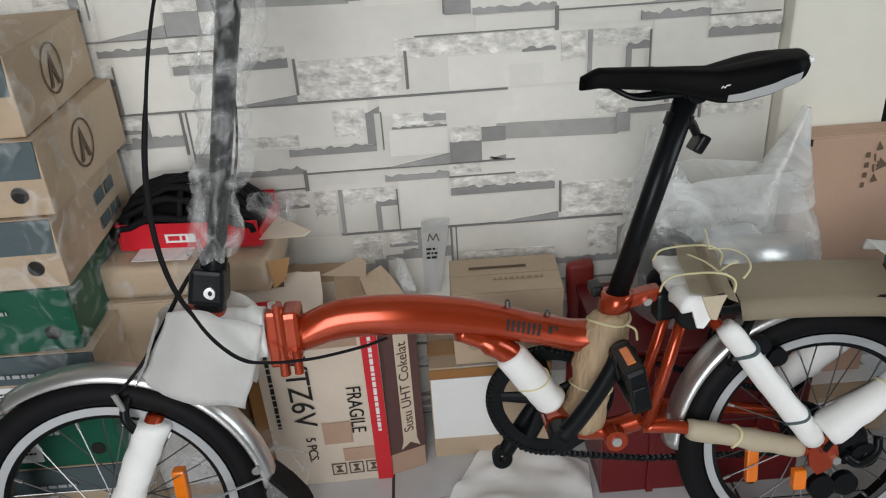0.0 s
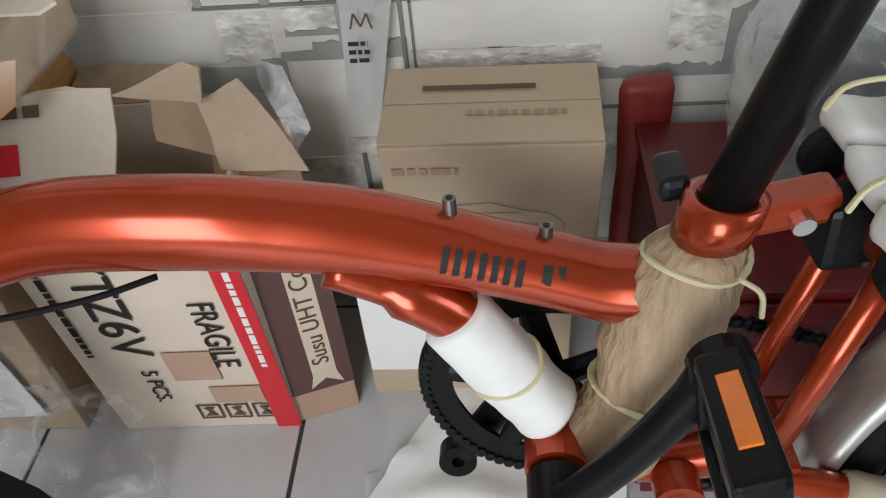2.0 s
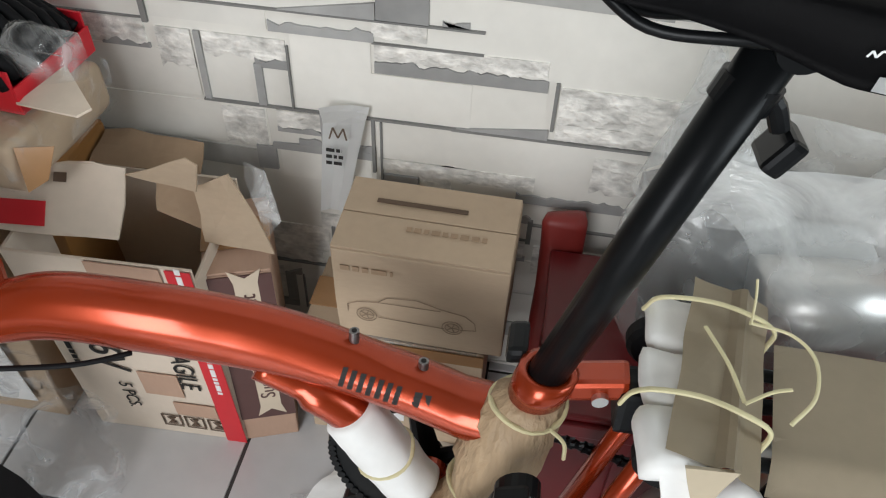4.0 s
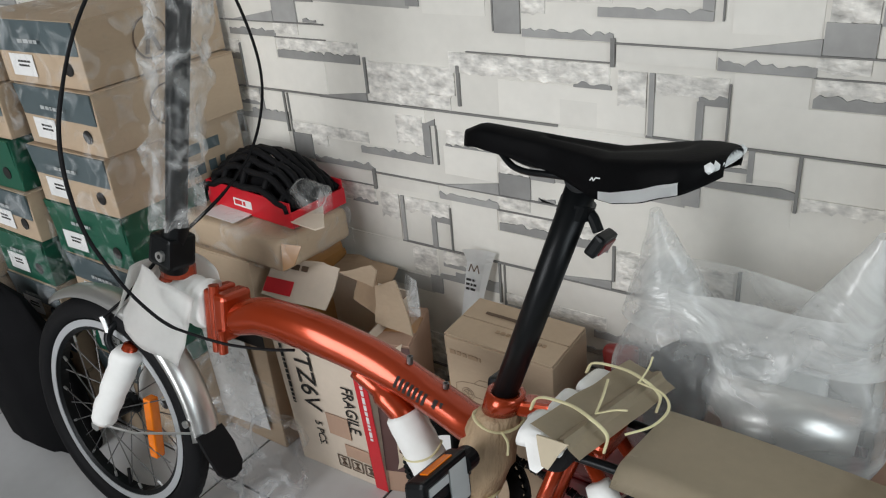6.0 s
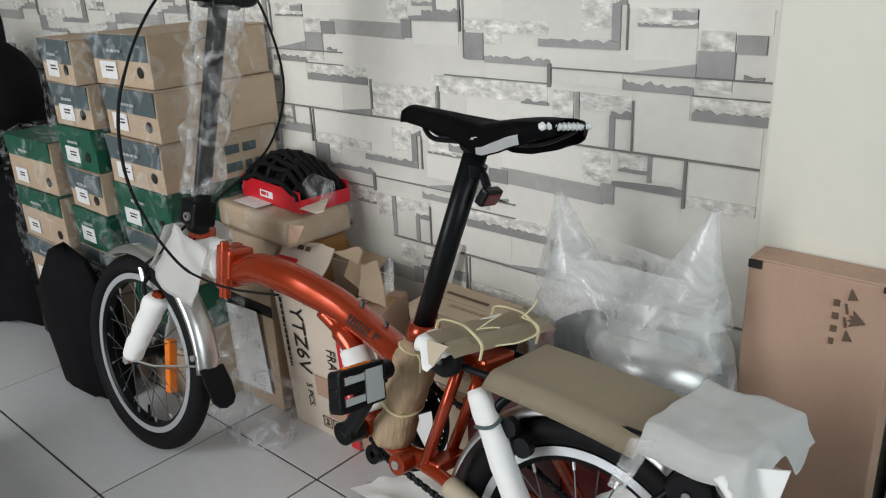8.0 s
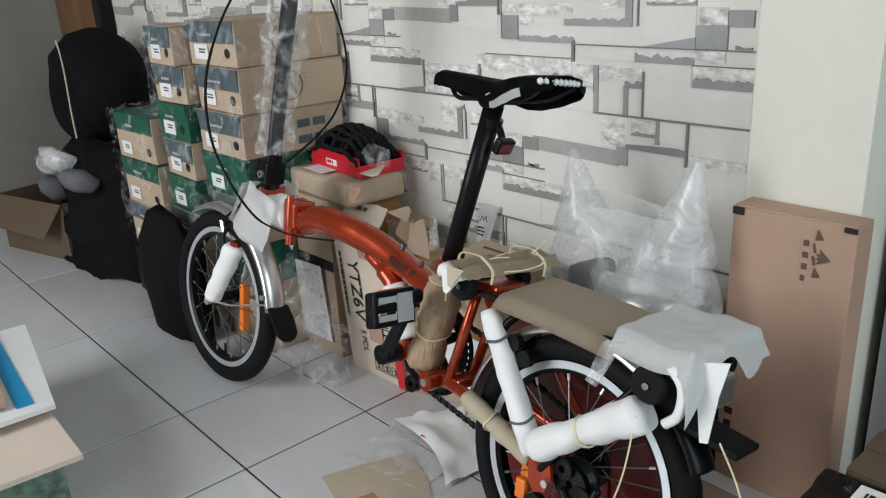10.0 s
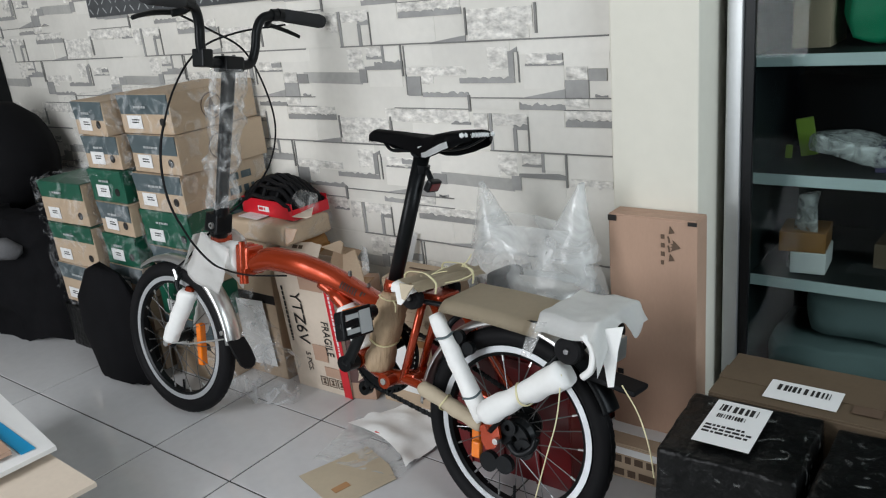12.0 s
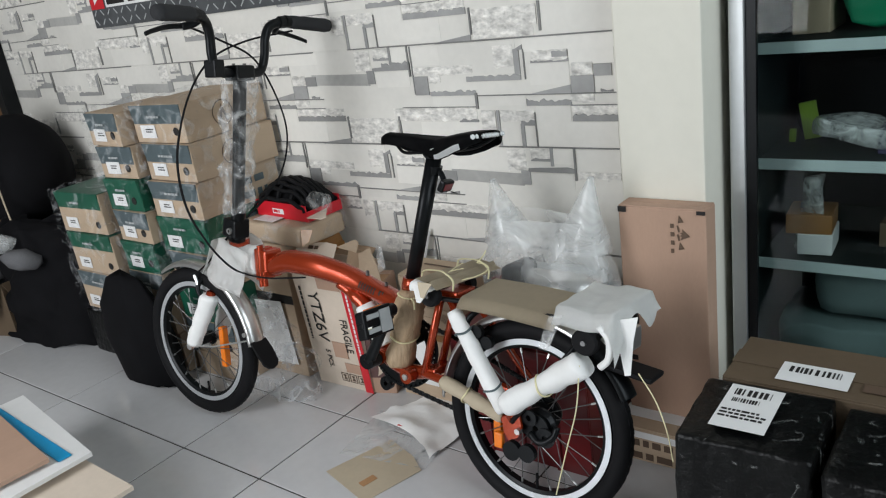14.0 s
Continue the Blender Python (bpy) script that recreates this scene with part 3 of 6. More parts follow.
for k in range(9):  # ribs of the helmet, lengthways, with gaps between them
    w = (k - 4) / 4
    hh = 0.075 * math.sqrt(max(0.05, 1 - 0.85 * w * w))
    rib = [Vector((0.112 * math.cos(a), 0.058 * w, hh * math.sin(a) + 0.004 * math.sin(7 * a + k))) for a in (math.pi * i / 14 for i in range(15))]
    tube(rib, 0.0062, 8, True, bm)
for a in (0.5, 1.05, 1.6, 2.15, 2.65):
    tube([Vector((0.108 * math.cos(a), 0.058 * w, 0.072 * math.sin(a) * math.sqrt(max(0.08, 1 - 0.85 * w * w)))) for w in (i / 6 - 1 for i in range(13))], 0.0055, 8, True, bm)
part("shell_ribs", bm, M_BLACKRUB, helmet, smooth=True)
part("inner_pad", rough_up(lathe([(0.001, -0.095), (0.035, -0.09), (0.048, 0), (0.035, 0.09), (0.001, 0.095)], (0, 0, 0.008), "x", 20), 0.006, 30), M_BLACKCLOTH, helmet, smooth=True)

# ---- battery carton with open flaps, and its neighbours ----
yt = thing("open_carton", pose(-0.203, 1.800, 0.0, 4, 0, 2), "pale opened carton with printed model code and a red stripe", "box")
W, D, Hh, T = 0.203, 0.150, 0.355, 0.004
bodyparts = (("front_wall", (0, W, 0, T, 0, Hh)), ("back_wall", (0, W, D - T, D, 0, Hh - 0.01)), ("side_wall", (0, T, T, D - T, 0, Hh)), ("side_wall", (W - T, W, T, D - T, 0, Hh - 0.02)), ("bottom", (T, W - T, T, D - T, 0, T)))
for nm, b in bodyparts:
    part(nm, rough_up(boxm(*b, 0.001), 0.0015, 9, 2.0), M_CARTONPALE, yt)
f = front()
ROT = pose(0, 0, 0, 0, 0, -90)
letters("YTZ6V", 0.056, M_INK, yt, f @ pose(0.062, 0.225, 0.001) @ ROT, label="large black printed model code", squeeze=0.95)
letters("5 PCS.", 0.024, M_INK, yt, f @ pose(0.066, 0.090, 0.001) @ ROT, squeeze=0.95)
letters("FRAGILE", 0.036, M_INK, yt, f @ pose(0.152, 0.175, 0.001) @ ROT, label="black printed handling word", squeeze=0.8)
part("small_print", bars(-0.10, 0.0, 0.17, 0.0065, 1, f @ pose(0.022, 0.215, 0.0005) @ ROT, rng), M_INK, yt)
part("red_stripe", flat(W - 0.027, W, 0.0, Hh, f), M_REDINK, yt, "red printed tape stripe")
part("stripe_print", bars(-0.17, 0.003, 0.33, 0.006, 1, f @ pose(W - 0.013, 0.19, 0.0009) @ ROT, rng), M_LABEL, yt)
for k in range(3):
    fx, fy = 0.095 + 0.031 * k, 0.022
    fr = bmesh.new()
    for x0, x1, y0, y1 in ((0, 0.026, 0, 0.002), (0, 0.026, 0.026, 0.028), (0, 0.002, 0, 0.028), (0.024, 0.026, 0, 0.028)):
        flat(fx + x0, fx + x1, fy + y0, fy + y1, f, 0.0006, fr)
    plate([(fx + 0.006, fy + 0.006), (fx + 0.020, fy + 0.006), (fx + 0.014, fy + 0.014), (fx + 0.019, fy + 0.022), (fx + 0.007, fy + 0.022), (fx + 0.012, fy + 0.014)], 0.0006, f @ pose(0, 0, 0.0003), fr)
    part("handling_sign", fr, M_PRINT, yt)
for x0, x1, y0, y1 in ((0.09, 0.17, 0.315, 0.355), (0.09, 0.14, 0.10, 0.15), (0.12, 0.175, 0.055, 0.085)):
    part("tape", flat(x0, x1, y0, y1, f), M_CARTON2, yt)


def ragged(points, thick, m, seed, material, parent, label="", name="flap"):
    """A torn, slightly curled piece of card."""
    bm = plate(points, thick, None)
    bmesh.ops.subdivide_edges(bm, edges=[e for e in bm.edges if e.calc_length() > 0.02], cuts=3, use_grid_fill=True)
    for v in bm.verts:
        v.co.z += 1.6 * (v.co.x * v.co.x) * (0.5 + 0.5 * math.sin(seed))
    return part(name, moved(rough_up(bm, 0.004, 25, seed), m), material, parent, label)


# opened flaps: the far one stands up to the wall, the others fall in and out
lf = ragged([(0, 0), (0.137, -0.002), (0.140, 0.070), (0.105, 0.078), (0.0, 0.062)], 0.003, pose(-0.018, 0.022, Hh + 0.006, 44, 0, 3), 4.71, M_CARTONPALE, yt, "upturned flap with red and black print")
part("red_print", flat(0.0, 0.060, 0.004, 0.030, pose(-0.018, 0.021, Hh + 0.010, 44, 0, 3)), M_REDINK, lf)
part("small_print", bars(0.045, 0.060, 0.05, 0.010, 1, pose(-0.018, 0.021, Hh + 0.011, 44, 0, 3), rng), M_PRINT, lf)
# torn pieces leaning on one another over the opening
ragged([(0, 0), (0.072, -0.004), (0.074, 0.022), (0.060, 0.026)], 0.003, face((0.122, 0.075, 0.407), (1, 0, -0.05), (0, 0.5, 1)), 4.71, M_CARTON, yt, "torn brown flap")
ragged([(0, 0), (0.074, -0.002), (0.020, 0.076), (-0.018, 0.062)], 0.003, face((0.197, 0.060, 0.334), (1, 0, 0), (0.05, 0.55, 1)), 4.71, M_CARTON, yt, "torn brown inner flap")
ragged([(0, 0), (0.055, -0.020), (0.030, 0.042), (-0.010, 0.050)], 0.003, face((0.142, 0.078, 0.355), (1, 0.1, 0), (0.1, 0.7, 1)), 4.71, M_CARTONIN, yt, "torn inner flap in shade")
ragged([(0, 0), (0.016, 0.022), (-0.004, 0.078), (-0.028, 0.084), (-0.026, 0.066)], 0.002, face((0.262, 0.068, 0.339), (1, 0, 0), (0, 0.5, 1)), 4.71, M_BUBBLE, yt, "torn strip of clear tape")
ragged([(0, 0), (0.13, 0.0), (0.12, 0.045), (0, 0.05)], 0.003, pose(0.03, 0.150, Hh - 0.012, 12, 0, 0), 4.71, M_CARTONIN, yt, "inner flap folded back")

milk = carton("milk_carton", pose(-0.006, 1.808, 0.0, 0, 0, 20), (0.074, 0.12, 0.320), M_CARTON2, "brown carton printed for chocolate milk", seed=14, tape=M_TAPE)
f = front()
part("brown_print", flat(0.0, 0.074, 0.050, 0.316, f), M_CHOC, milk, "dark chocolate-brown printed panel")
ribbon = [(-0.115, -0.013), (-0.135, -0.018), (-0.122, 0.0), (-0.135, 0.018), (-0.115, 0.013), (0.115, 0.013), (0.135, 0.018), (0.122, 0.0), (0.135, -0.018), (0.115, -0.013)]
part("ribbon", plate(ribbon, 0.0006, f @ pose(0.045, 0.190, 0.0010) @ pose(0, 0, 0, 0, 0, 90)), M_CREAMINK, milk, "cream printed ribbon")
letters("Susu UHT Cokelat", 0.026, M_CHOC, milk, f @ pose(0.045, 0.190, 0.0022) @ pose(0, 0, 0, 0, 0, 90), squeeze=0.98)
wb = carton("label_carton", pose(0.080, 1.850, 0.0), (0.220, 0.125, 0.204), M_CARTON, "brown carton with a large white paper on its front", tape=M_TAPE, seed=15)
part("white_paper", rough_up(flat(0.002, 0.125, 0.046, 0.182, front(), 0.0012), 0.0008, 20), M_LABEL, wb, "large plain white paper")
part("tape", flat(0.0, 0.220, 0.183, 0.202, front()), M_ORANGEBOX, wb)
part("clear_wrap", rough_up(boxm(0.05, 0.21, -0.004, 0.09, 0.2060, 0.2085, 0.001), 0.004, 30, 2), M_BUBBLE, wb)
car = carton("printed_carton", pose(0.128, 1.851, 0.209, 4, 0, -1), (0.191, 0.108, 0.152), M_CARTON, "brown carton printed with a faint line drawing of a car", seed=16)
f = front() @ Matrix.Diagonal((0.89, 0.90, 1, 1))


def stroke(points, m, width=0.0009, bm=None):
    """Printed lines, as thin strips on the plane m."""
    bm = bm or bmesh.new()
    for (x0, y0), (x1, y1) in zip(points, points[1:]):
        d = Vector((x1 - x0, y1 - y0))
        if d.length < 1e-5:
            continue
        n = Vector((-d.y, d.x)).normalized() * width / 2
        plate([(x0 - n.x, y0 - n.y), (x1 - n.x, y1 - n.y), (x1 + n.x, y1 + n.y), (x0 + n.x, y0 + n.y)], 0.0004, m @ pose(0, 0, 0.0006), bm)
    return bm


line = stroke([(0.016, 0.052), (0.016, 0.066), (0.030, 0.074), (0.055, 0.078), (0.068, 0.090), (0.105, 0.094), (0.135, 0.084), (0.165, 0.078), (0.178, 0.066), (0.180, 0.052), (0.160, 0.048)], f)
stroke([(0.055, 0.048), (0.140, 0.046)], f, 0.0009, line), stroke([(0.055, 0.078), (0.135, 0.080)], f, 0.0007, line)
for cx in (0.040, 0.150):
    for r in (0.013, 0.009):
        stroke([(cx + r * math.cos(a), 0.050 + r * math.sin(a)) for a in (2 * math.pi * k / 16 for k in range(17))], f, 0.0009, line)
    for k in range(5):
        a = 2 * math.pi * k / 5
        stroke([(cx, 0.050), (cx + 0.009 * math.cos(a), 0.050 + 0.009 * math.sin(a))], f, 0.0012, line)
part("car_drawing", line, M_FAINT, car, "thin printed outline of a car")
part("small_print", bars(0.012, 0.140, 0.075, 0.008, 1, f, rng), M_CARTONIN, car)
topf = face((0, 0, 0.1525), (1, 0, 0), (0, 1, 0))
part("handle_slot", flat(0.035, 0.135, 0.070, 0.076, topf @ pose(0, 0, 0.001)), M_PRINT, car, "dark printed slot line")
part("small_print", bars(0.075, 0.040, 0.09, 0.006, 1, topf @ pose(0, 0, 0.001), rng), M_CARTONIN, car)
note = thing("paper_tag", pose(0.086, 1.955, 0.300), "curled white paper tag with faint handwriting", "paper")
part("sheet", sheet(3, 14, lambda u, v: Vector(((0.030 + 0.022 * v) * (u - 0.1) + 0.006 * v, 0.006 * math.sin(3 * u) + 0.034 * v - 0.10 * max(0, v - 0.80) * (1 - u), 0.138 * v - 0.03 * max(0, v - 0.80) * u)), 0.0008), M_LABEL, note)
nf = face((0.004, 0.004, 0.02), (1, 0, 0), (0, 0.21, 1)) @ pose(0, 0, 0.004)
part("handwriting", bars(0.002, 0.066, 0.026, 0.004, 3, nf, rng), M_INK, note)
part("red_mark", stroke([(0.006, 0.078), (0.010, 0.092), (0.016, 0.080), (0.022, 0.092), (0.026, 0.078)], nf, 0.002), M_PRINT, note)

# ---- red crate with the clear carrier bag ----
crate = thing("red_crate", pose(0.365, 1.725, 0.0), "dark red plastic crate on the floor behind the bicycle", "crate")
for nm, b in (("front_side", (0, 0.345, 0, 0.006, 0, 0.285)), ("back_side", (0, 0.345, 0.21, 0.216, 0, 0.285)), ("end_side", (0, 0.006, 0.006, 0.21, 0, 0.285)), ("end_side", (0.339, 0.345, 0.006, 0.21, 0, 0.285)), ("bottom", (0.006, 0.339, 0.006, 0.21, 0, 0.006)), ("rim", (-0.008, 0.353, -0.008, 0.0, 0.271, 0.291))):
    part(nm, boxm(*b, 0.002), M_REDCRATE, crate)
for x in (0.08, 0.17, 0.26):
    part("rib", boxm(x, x + 0.012, -0.006, 0.0, 0.0, 0.270, 0.001), M_REDCRATE, crate)
lidc = part("lid", boxm(-0.006, 0.351, -0.004, 0.218, 0.2915, 0.301, 0.003), M_REDCRATE, crate)
pouch_mesh = boxm(-0.004, 0.045, -0.01, 0.02, -0.17, 0.17, 0.012)
bmesh.ops.subdivide_edges(pouch_mesh, edges=[e for e in pouch_mesh.edges if e.calc_length() > 0.03], cuts=6, use_grid_fill=True)
pouch = thing("red_pouch", pose(0.352, 1.955, 0.170, 0, 0, 0), "dark red folded plastic pouch against the wall", "pouch")
part("body", rough_up(pouch_mesh, 0.010, 16, 2), M_POUCH, pouch, smooth=True)
bag = thing("carrier_bag", pose(0.573, 1.850, 0.303), "clear milky plastic carrier bag with two tall handles", "plastic bag")


def bag_place(u, v):
    a = 2 * math.pi * u
    swell = (0.86 + 0.18 * math.sin(math.pi * min(1.0, v * 1.25)) - 0.10 * v)
    x, y = 0.165 * swell * math.copysign(abs(math.cos(a)) ** 0.7, math.cos(a)), 0.088 * swell * math.copysign(abs(math.sin(a)) ** 0.8, math.sin(a)) * (1 - 0.45 * v)
    z = 0.245 * v
    p = Vector((x, y, z))
    return p + 0.004 * noise.noise_vector(p * 22) + 0.014 * noise.noise_vector(p * 8)


bagbody = part("body", sheet(64, 26, bag_place), M_BAG, bag, "wrinkled see-through bag body", smooth=True)
for sgn, tall_z in ((-1, 0.325), (1, 0.338)):
    def handle_place(u, v, sgn=sgn, tall_z=tall_z):
        a = 2 * math.pi * u
        w = 0.066 * (1 - v) ** 1.15 + 0.006
        p = Vector((sgn * (0.085 + 0.035 * v) + w * math.cos(a), 0.045 * (1 - 0.8 * v) * math.sin(a), 0.180 + (tall_z - 0.180) * v))
        return p + 0.003 * noise.noise_vector(p * 30)
    part("handle", sheet(30, 16, handle_place), M_BAG, bag, "twisted clear bag handle", smooth=True)
inside = thing("dark_roll", pose(0.498, 1.856, 0.305), "black rolled pouch inside the clear bag", "roll")
part("body", rough_up(lathe([(0.001, 0), (0.044, 0.004), (0.048, 0.06), (0.042, 0.118), (0.001, 0.124)], (0, 0, 0), "z", 24), 0.010, 18, 3), M_BLACKCLOTH, inside, smooth=True)
silver = thing("foil_roll", pose(0.622, 1.830, 0.385, 0, 4, 10), "shiny silver foil roll inside the clear bag", "roll")
part("body", rough_up(lathe([(0.001, -0.085), (0.045, -0.08), (0.047, 0.0), (0.045, 0.08), (0.001, 0.085)], (0, 0, 0), "x", 28), 0.004, 16, 5), M_SILVER, silver, smooth=True)
grey = thing("grey_packet", pose(0.570, 1.885, 0.305), "grey soft packet inside the clear bag", "packet")
part("body", rough_up(boxm(-0.09, 0.09, -0.03, 0.03, 0, 0.11, 0.014), 0.012, 14, 8), M_GREYPLAST, grey, smooth=True)

# ---- loose film, foam and card on the floor ----
crumple = thing("crumpled_film", pose(-0.310, 1.725, 0.0), "crumpled clear plastic film on the floor by the cartons", "plastic film")
def heap(u, v):
    a, r = 2 * math.pi * u, 0.02 + 0.16 * v
    p = Vector((r * math.cos(a) * 1.05, r * math.sin(a) * 0.42, 0.30 * (1 - v) ** 0.55))
    q = p + 0.028 * noise.noise_vector(p * 16) + 0.012 * noise.noise_vector(p * 45)
    q.z = max(q.z, 0.002)
    return q
part("film", sheet(56, 30, heap), M_FILM, crumple, smooth=True)
foam = thing("foam_sheet", pose(0.235, 1.740, 0.003, 0, 0, -18), "crumpled white foam sheet on the tiled floor", "foam")
part("sheet", sheet(16, 12, lambda u, v: Vector((0.27 * (u - 0.5) * (1 - 0.25 * v), 0.17 * (v - 0.5) + 0.03 * math.sin(3 * u), 0.004 + 0.022 * max(0.0, noise.noise(Vector((4 * u, 4 * v, 2))))))), M_FOAM, foam, smooth=True)
thin = thing("plastic_sheet", pose(0.215, 1.665, 0.0015, 0, 0, 10), "thin greyish plastic sheet lying on the floor", "plastic sheet")
part("sheet", sheet(14, 12, lambda u, v: Vector((0.24 * (u - 0.5), 0.20 * (v - 0.5), 0.001 + 0.004 * abs(noise.noise(Vector((6 * u, 6 * v, 5))))))), M_BAG, thin, smooth=True)
part("red_spot", flat(-0.012, 0.012, -0.008, 0.010, pose(-0.02, 0.045, 0.008)), M_REDINK, thin)
card = thing("tan_card", pose(0.258, 1.545, 0.0012, 0, 0, -14), "flat tan card with tape on the tiled floor", "card")
part("sheet", rough_up(plate([(-0.10, -0.095), (0.065, -0.10), (0.075, 0.055), (0.02, 0.075), (-0.085, 0.085)], 0.0015), 0.002, 12), M_PAD, card)
part("tape", flat(0.0, 0.02, -0.07, -0.03, pose(0, 0, 0.0016)), M_TAPE, card)

# ---- black bag, clothes and open carton near the wooden door ----
bagb = thing("round_bag", pose(-1.66, 1.80, 0.36), "large round black cloth bag with pale piping", "bag")
part("body", rough_up(lathe([(0.001, -0.13), (0.15, -0.125), (0.205, -0.06), (0.215, 0.0), (0.205, 0.06), (0.15, 0.125), (0.001, 0.13)], (0, 0, 0.215), "y", 40), 0.02, 6, 1), M_BLACKCLOTH, bagb, smooth=True)
part("piping", tube([Vector((0.03 + 0.16 * k / 12, -0.145 + 0.02 * math.cos(k * 0.25), 0.40 - 0.022 * k - 0.0008 * k * k)) for k in range(13)], 0.003, 6), M_PAD, bagb, "pale piping along the bag")
clothes = thing("clothes_heap", pose(-1.50, 1.74, 0.0), "heap of black and grey clothes in plastic bags", "clothes")
def cloth_place(u, v):
    a, r = 2 * math.pi * u, 0.10 + 0.24 * v
    p = Vector((r * math.cos(a) * 1.05, r * math.sin(a) * 0.55, 0.45 * (1 - v**3)))
    q = p + 0.05 * noise.noise_vector(p * 7) + 0.02 * noise.noise_vector(p * 20)
    q.z = max(0.0, q.z)
    return q
part("cloth", sheet(60, 30, cloth_place), M_BLACKCLOTH, clothes, smooth=True)
for k, (x, y, z, mt) in enumerate(((-0.14, -0.17, 0.36, M_BAG), (0.05, -0.19, 0.40, M_BAG), (0.14, -0.16, 0.33, M_GREYCLOTH), (-0.2, -0.14, 0.25, M_GREYCLOTH))):
    part("bag_piece", rough_up(moved(lathe([(0.001, -0.07), (0.03, -0.05), (0.04, 0), (0.03, 0.05), (0.001, 0.07)], (0, 0, 0), "x", 18), pose(x, y, z, 0, 10 * k, 25 * k)), 0.015, 24, k), mt, clothes, smooth=True)
# the dim corner is painted into this carton's dark card
oc = thing("low_open_carton", pose(-1.98, 1.46, 0.0, 0, 0, 16), "low open brown carton, coloured dark for shade, with a bent front flap", "box")
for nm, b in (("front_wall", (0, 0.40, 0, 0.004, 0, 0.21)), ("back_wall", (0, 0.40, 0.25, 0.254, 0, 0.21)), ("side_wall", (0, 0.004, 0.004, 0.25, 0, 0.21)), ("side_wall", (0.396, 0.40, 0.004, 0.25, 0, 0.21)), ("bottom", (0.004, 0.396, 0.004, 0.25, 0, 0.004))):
    part(nm, rough_up(boxm(*b, 0.001), 0.003, 7, 3), M_CARTONSHADE, oc)
part("flap", rough_up(plate([(0, 0), (0.40, 0), (0.37, -0.13), (0.02, -0.12)], 0.003, pose(0, 0, 0.21, 58, 0, 0)), 0.004, 7, 2), M_CARTONSHADE, oc, "front flap folded down")
part("flap", rough_up(plate([(0, 0), (0.24, 0), (0.22, -0.12), (0.02, -0.12)], 0.003, pose(0.40, 0.006, 0.21, 62, 0, 84)), 0.004, 7, 4), M_CARTONSHADE, oc, "side flap folded down")

# ---- pile of cards in front ----
pile = thing("patterned_carton", pose(-0.65, 0.80, 0.0, 0, 0, 4), "carton with a green and white floral print", "box")
carton_parts(pile, 0.52, 0.26, 0.155, M_FLORAL, 0.001, 4.0)
for nm, pts, m, mt, lb in (
    ("card_sheet", [(0, 0), (0.60, 0.0), (0.62, 0.27), (0.02, 0.30)], pose(-0.63, 0.82, 0.157, 0, 0, 1), M_CARTONPALE, "pale ribbed card sheet on a carton"),
    ("calendar_sheet", [(0, 0), (0.50, 0.02), (0.50, 0.24), (0.02, 0.30)], pose(-0.69, 0.89, 0.170, 0, -1.5, -2), M_LABEL, "white card with a cyan printed band"),
    ("kraft_card", [(0, 0), (0.44, 0.0), (0.45, 0.14), (0.02, 0.18)], pose(-0.68, 0.925, 0.184, 0, -2, -3), M_CARTON2, "brown kraft card on top of a pile"),
):
    ob = thing(nm, m, lb, "card")
    part("board", rough_up(plate(pts, 0.010), 0.002, 5), mt, ob)
    if nm == "calendar_sheet":
        part("cyan_band", flat(0.02, 0.46, 0.205, 0.235, pose(0, 0, 0.0115, 0, 0, -3)), M_CYAN, ob, "cyan printed band")

# ---- banner ----
ban = thing("banner", pose(-1.205, 1.9925, 1.045, 0, 0, 0), "dark steel-plate printed banner with a red play sign", "banner")
part("sheet", boxm(0, 1.06, 0, 0.0025, 0, 0.24, 0.0005), M_STEELBAN, ban)
f = face((0, -0.0004, 0), (1, 0, 0), (0, 0, 1))
tread = bmesh.new()
for i in range(26):
    for j in range(2):
        s = 1 if (i + j) % 2 else -1
        x, y = 0.02 + 0.04 * i, 0.018 + 0.030 * j
        plate([(-0.012, -0.002), (0.012, -0.002), (0.012, 0.002), (-0.012, 0.002)], 0.0005, f @ pose(x, y, 0.0002, 0, 0, 45 * s), tread)
part("tread_print", tread, M_GREYPLAST, ban, "pale tread marks")
part("play_sign", flat(0.005, 0.085, 0.06, 0.135, f @ pose(0, 0, 0.0006), 0.0006), M_REDINK, ban, "red sign with a white triangle")
part("triangle", plate([(0.03, 0.075), (0.06, 0.095), (0.03, 0.115)], 0.0005, f @ pose(0, 0, 0.0016)), M_LABEL, ban)
part("name_bar", flat(0.095, 0.62, 0.062, 0.125, f @ pose(0, 0, 0.0006), 0.0006), M_LABEL, ban, "white lettering bar")
part("name_bar", bars(0.105, 0.115, 0.5, 0.045, 1, f @ pose(0, 0, 0.0014), rng), M_INK, ban)

# ---- glazed cabinet ----
cab = thing("display_cabinet", pose(0.905, 2.06, 0.0), "grey aluminium cabinet with glass doors and cluttered shelves", "cabinet")
CW, CD, CH = 1.55, 0.56, 2.05
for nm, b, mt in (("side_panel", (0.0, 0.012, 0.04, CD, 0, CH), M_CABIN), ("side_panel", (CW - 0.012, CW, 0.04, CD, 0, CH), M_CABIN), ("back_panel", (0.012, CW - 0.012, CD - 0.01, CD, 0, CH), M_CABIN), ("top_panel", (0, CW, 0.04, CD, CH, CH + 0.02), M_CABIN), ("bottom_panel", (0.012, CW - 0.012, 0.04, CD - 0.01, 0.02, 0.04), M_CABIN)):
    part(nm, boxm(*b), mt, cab)
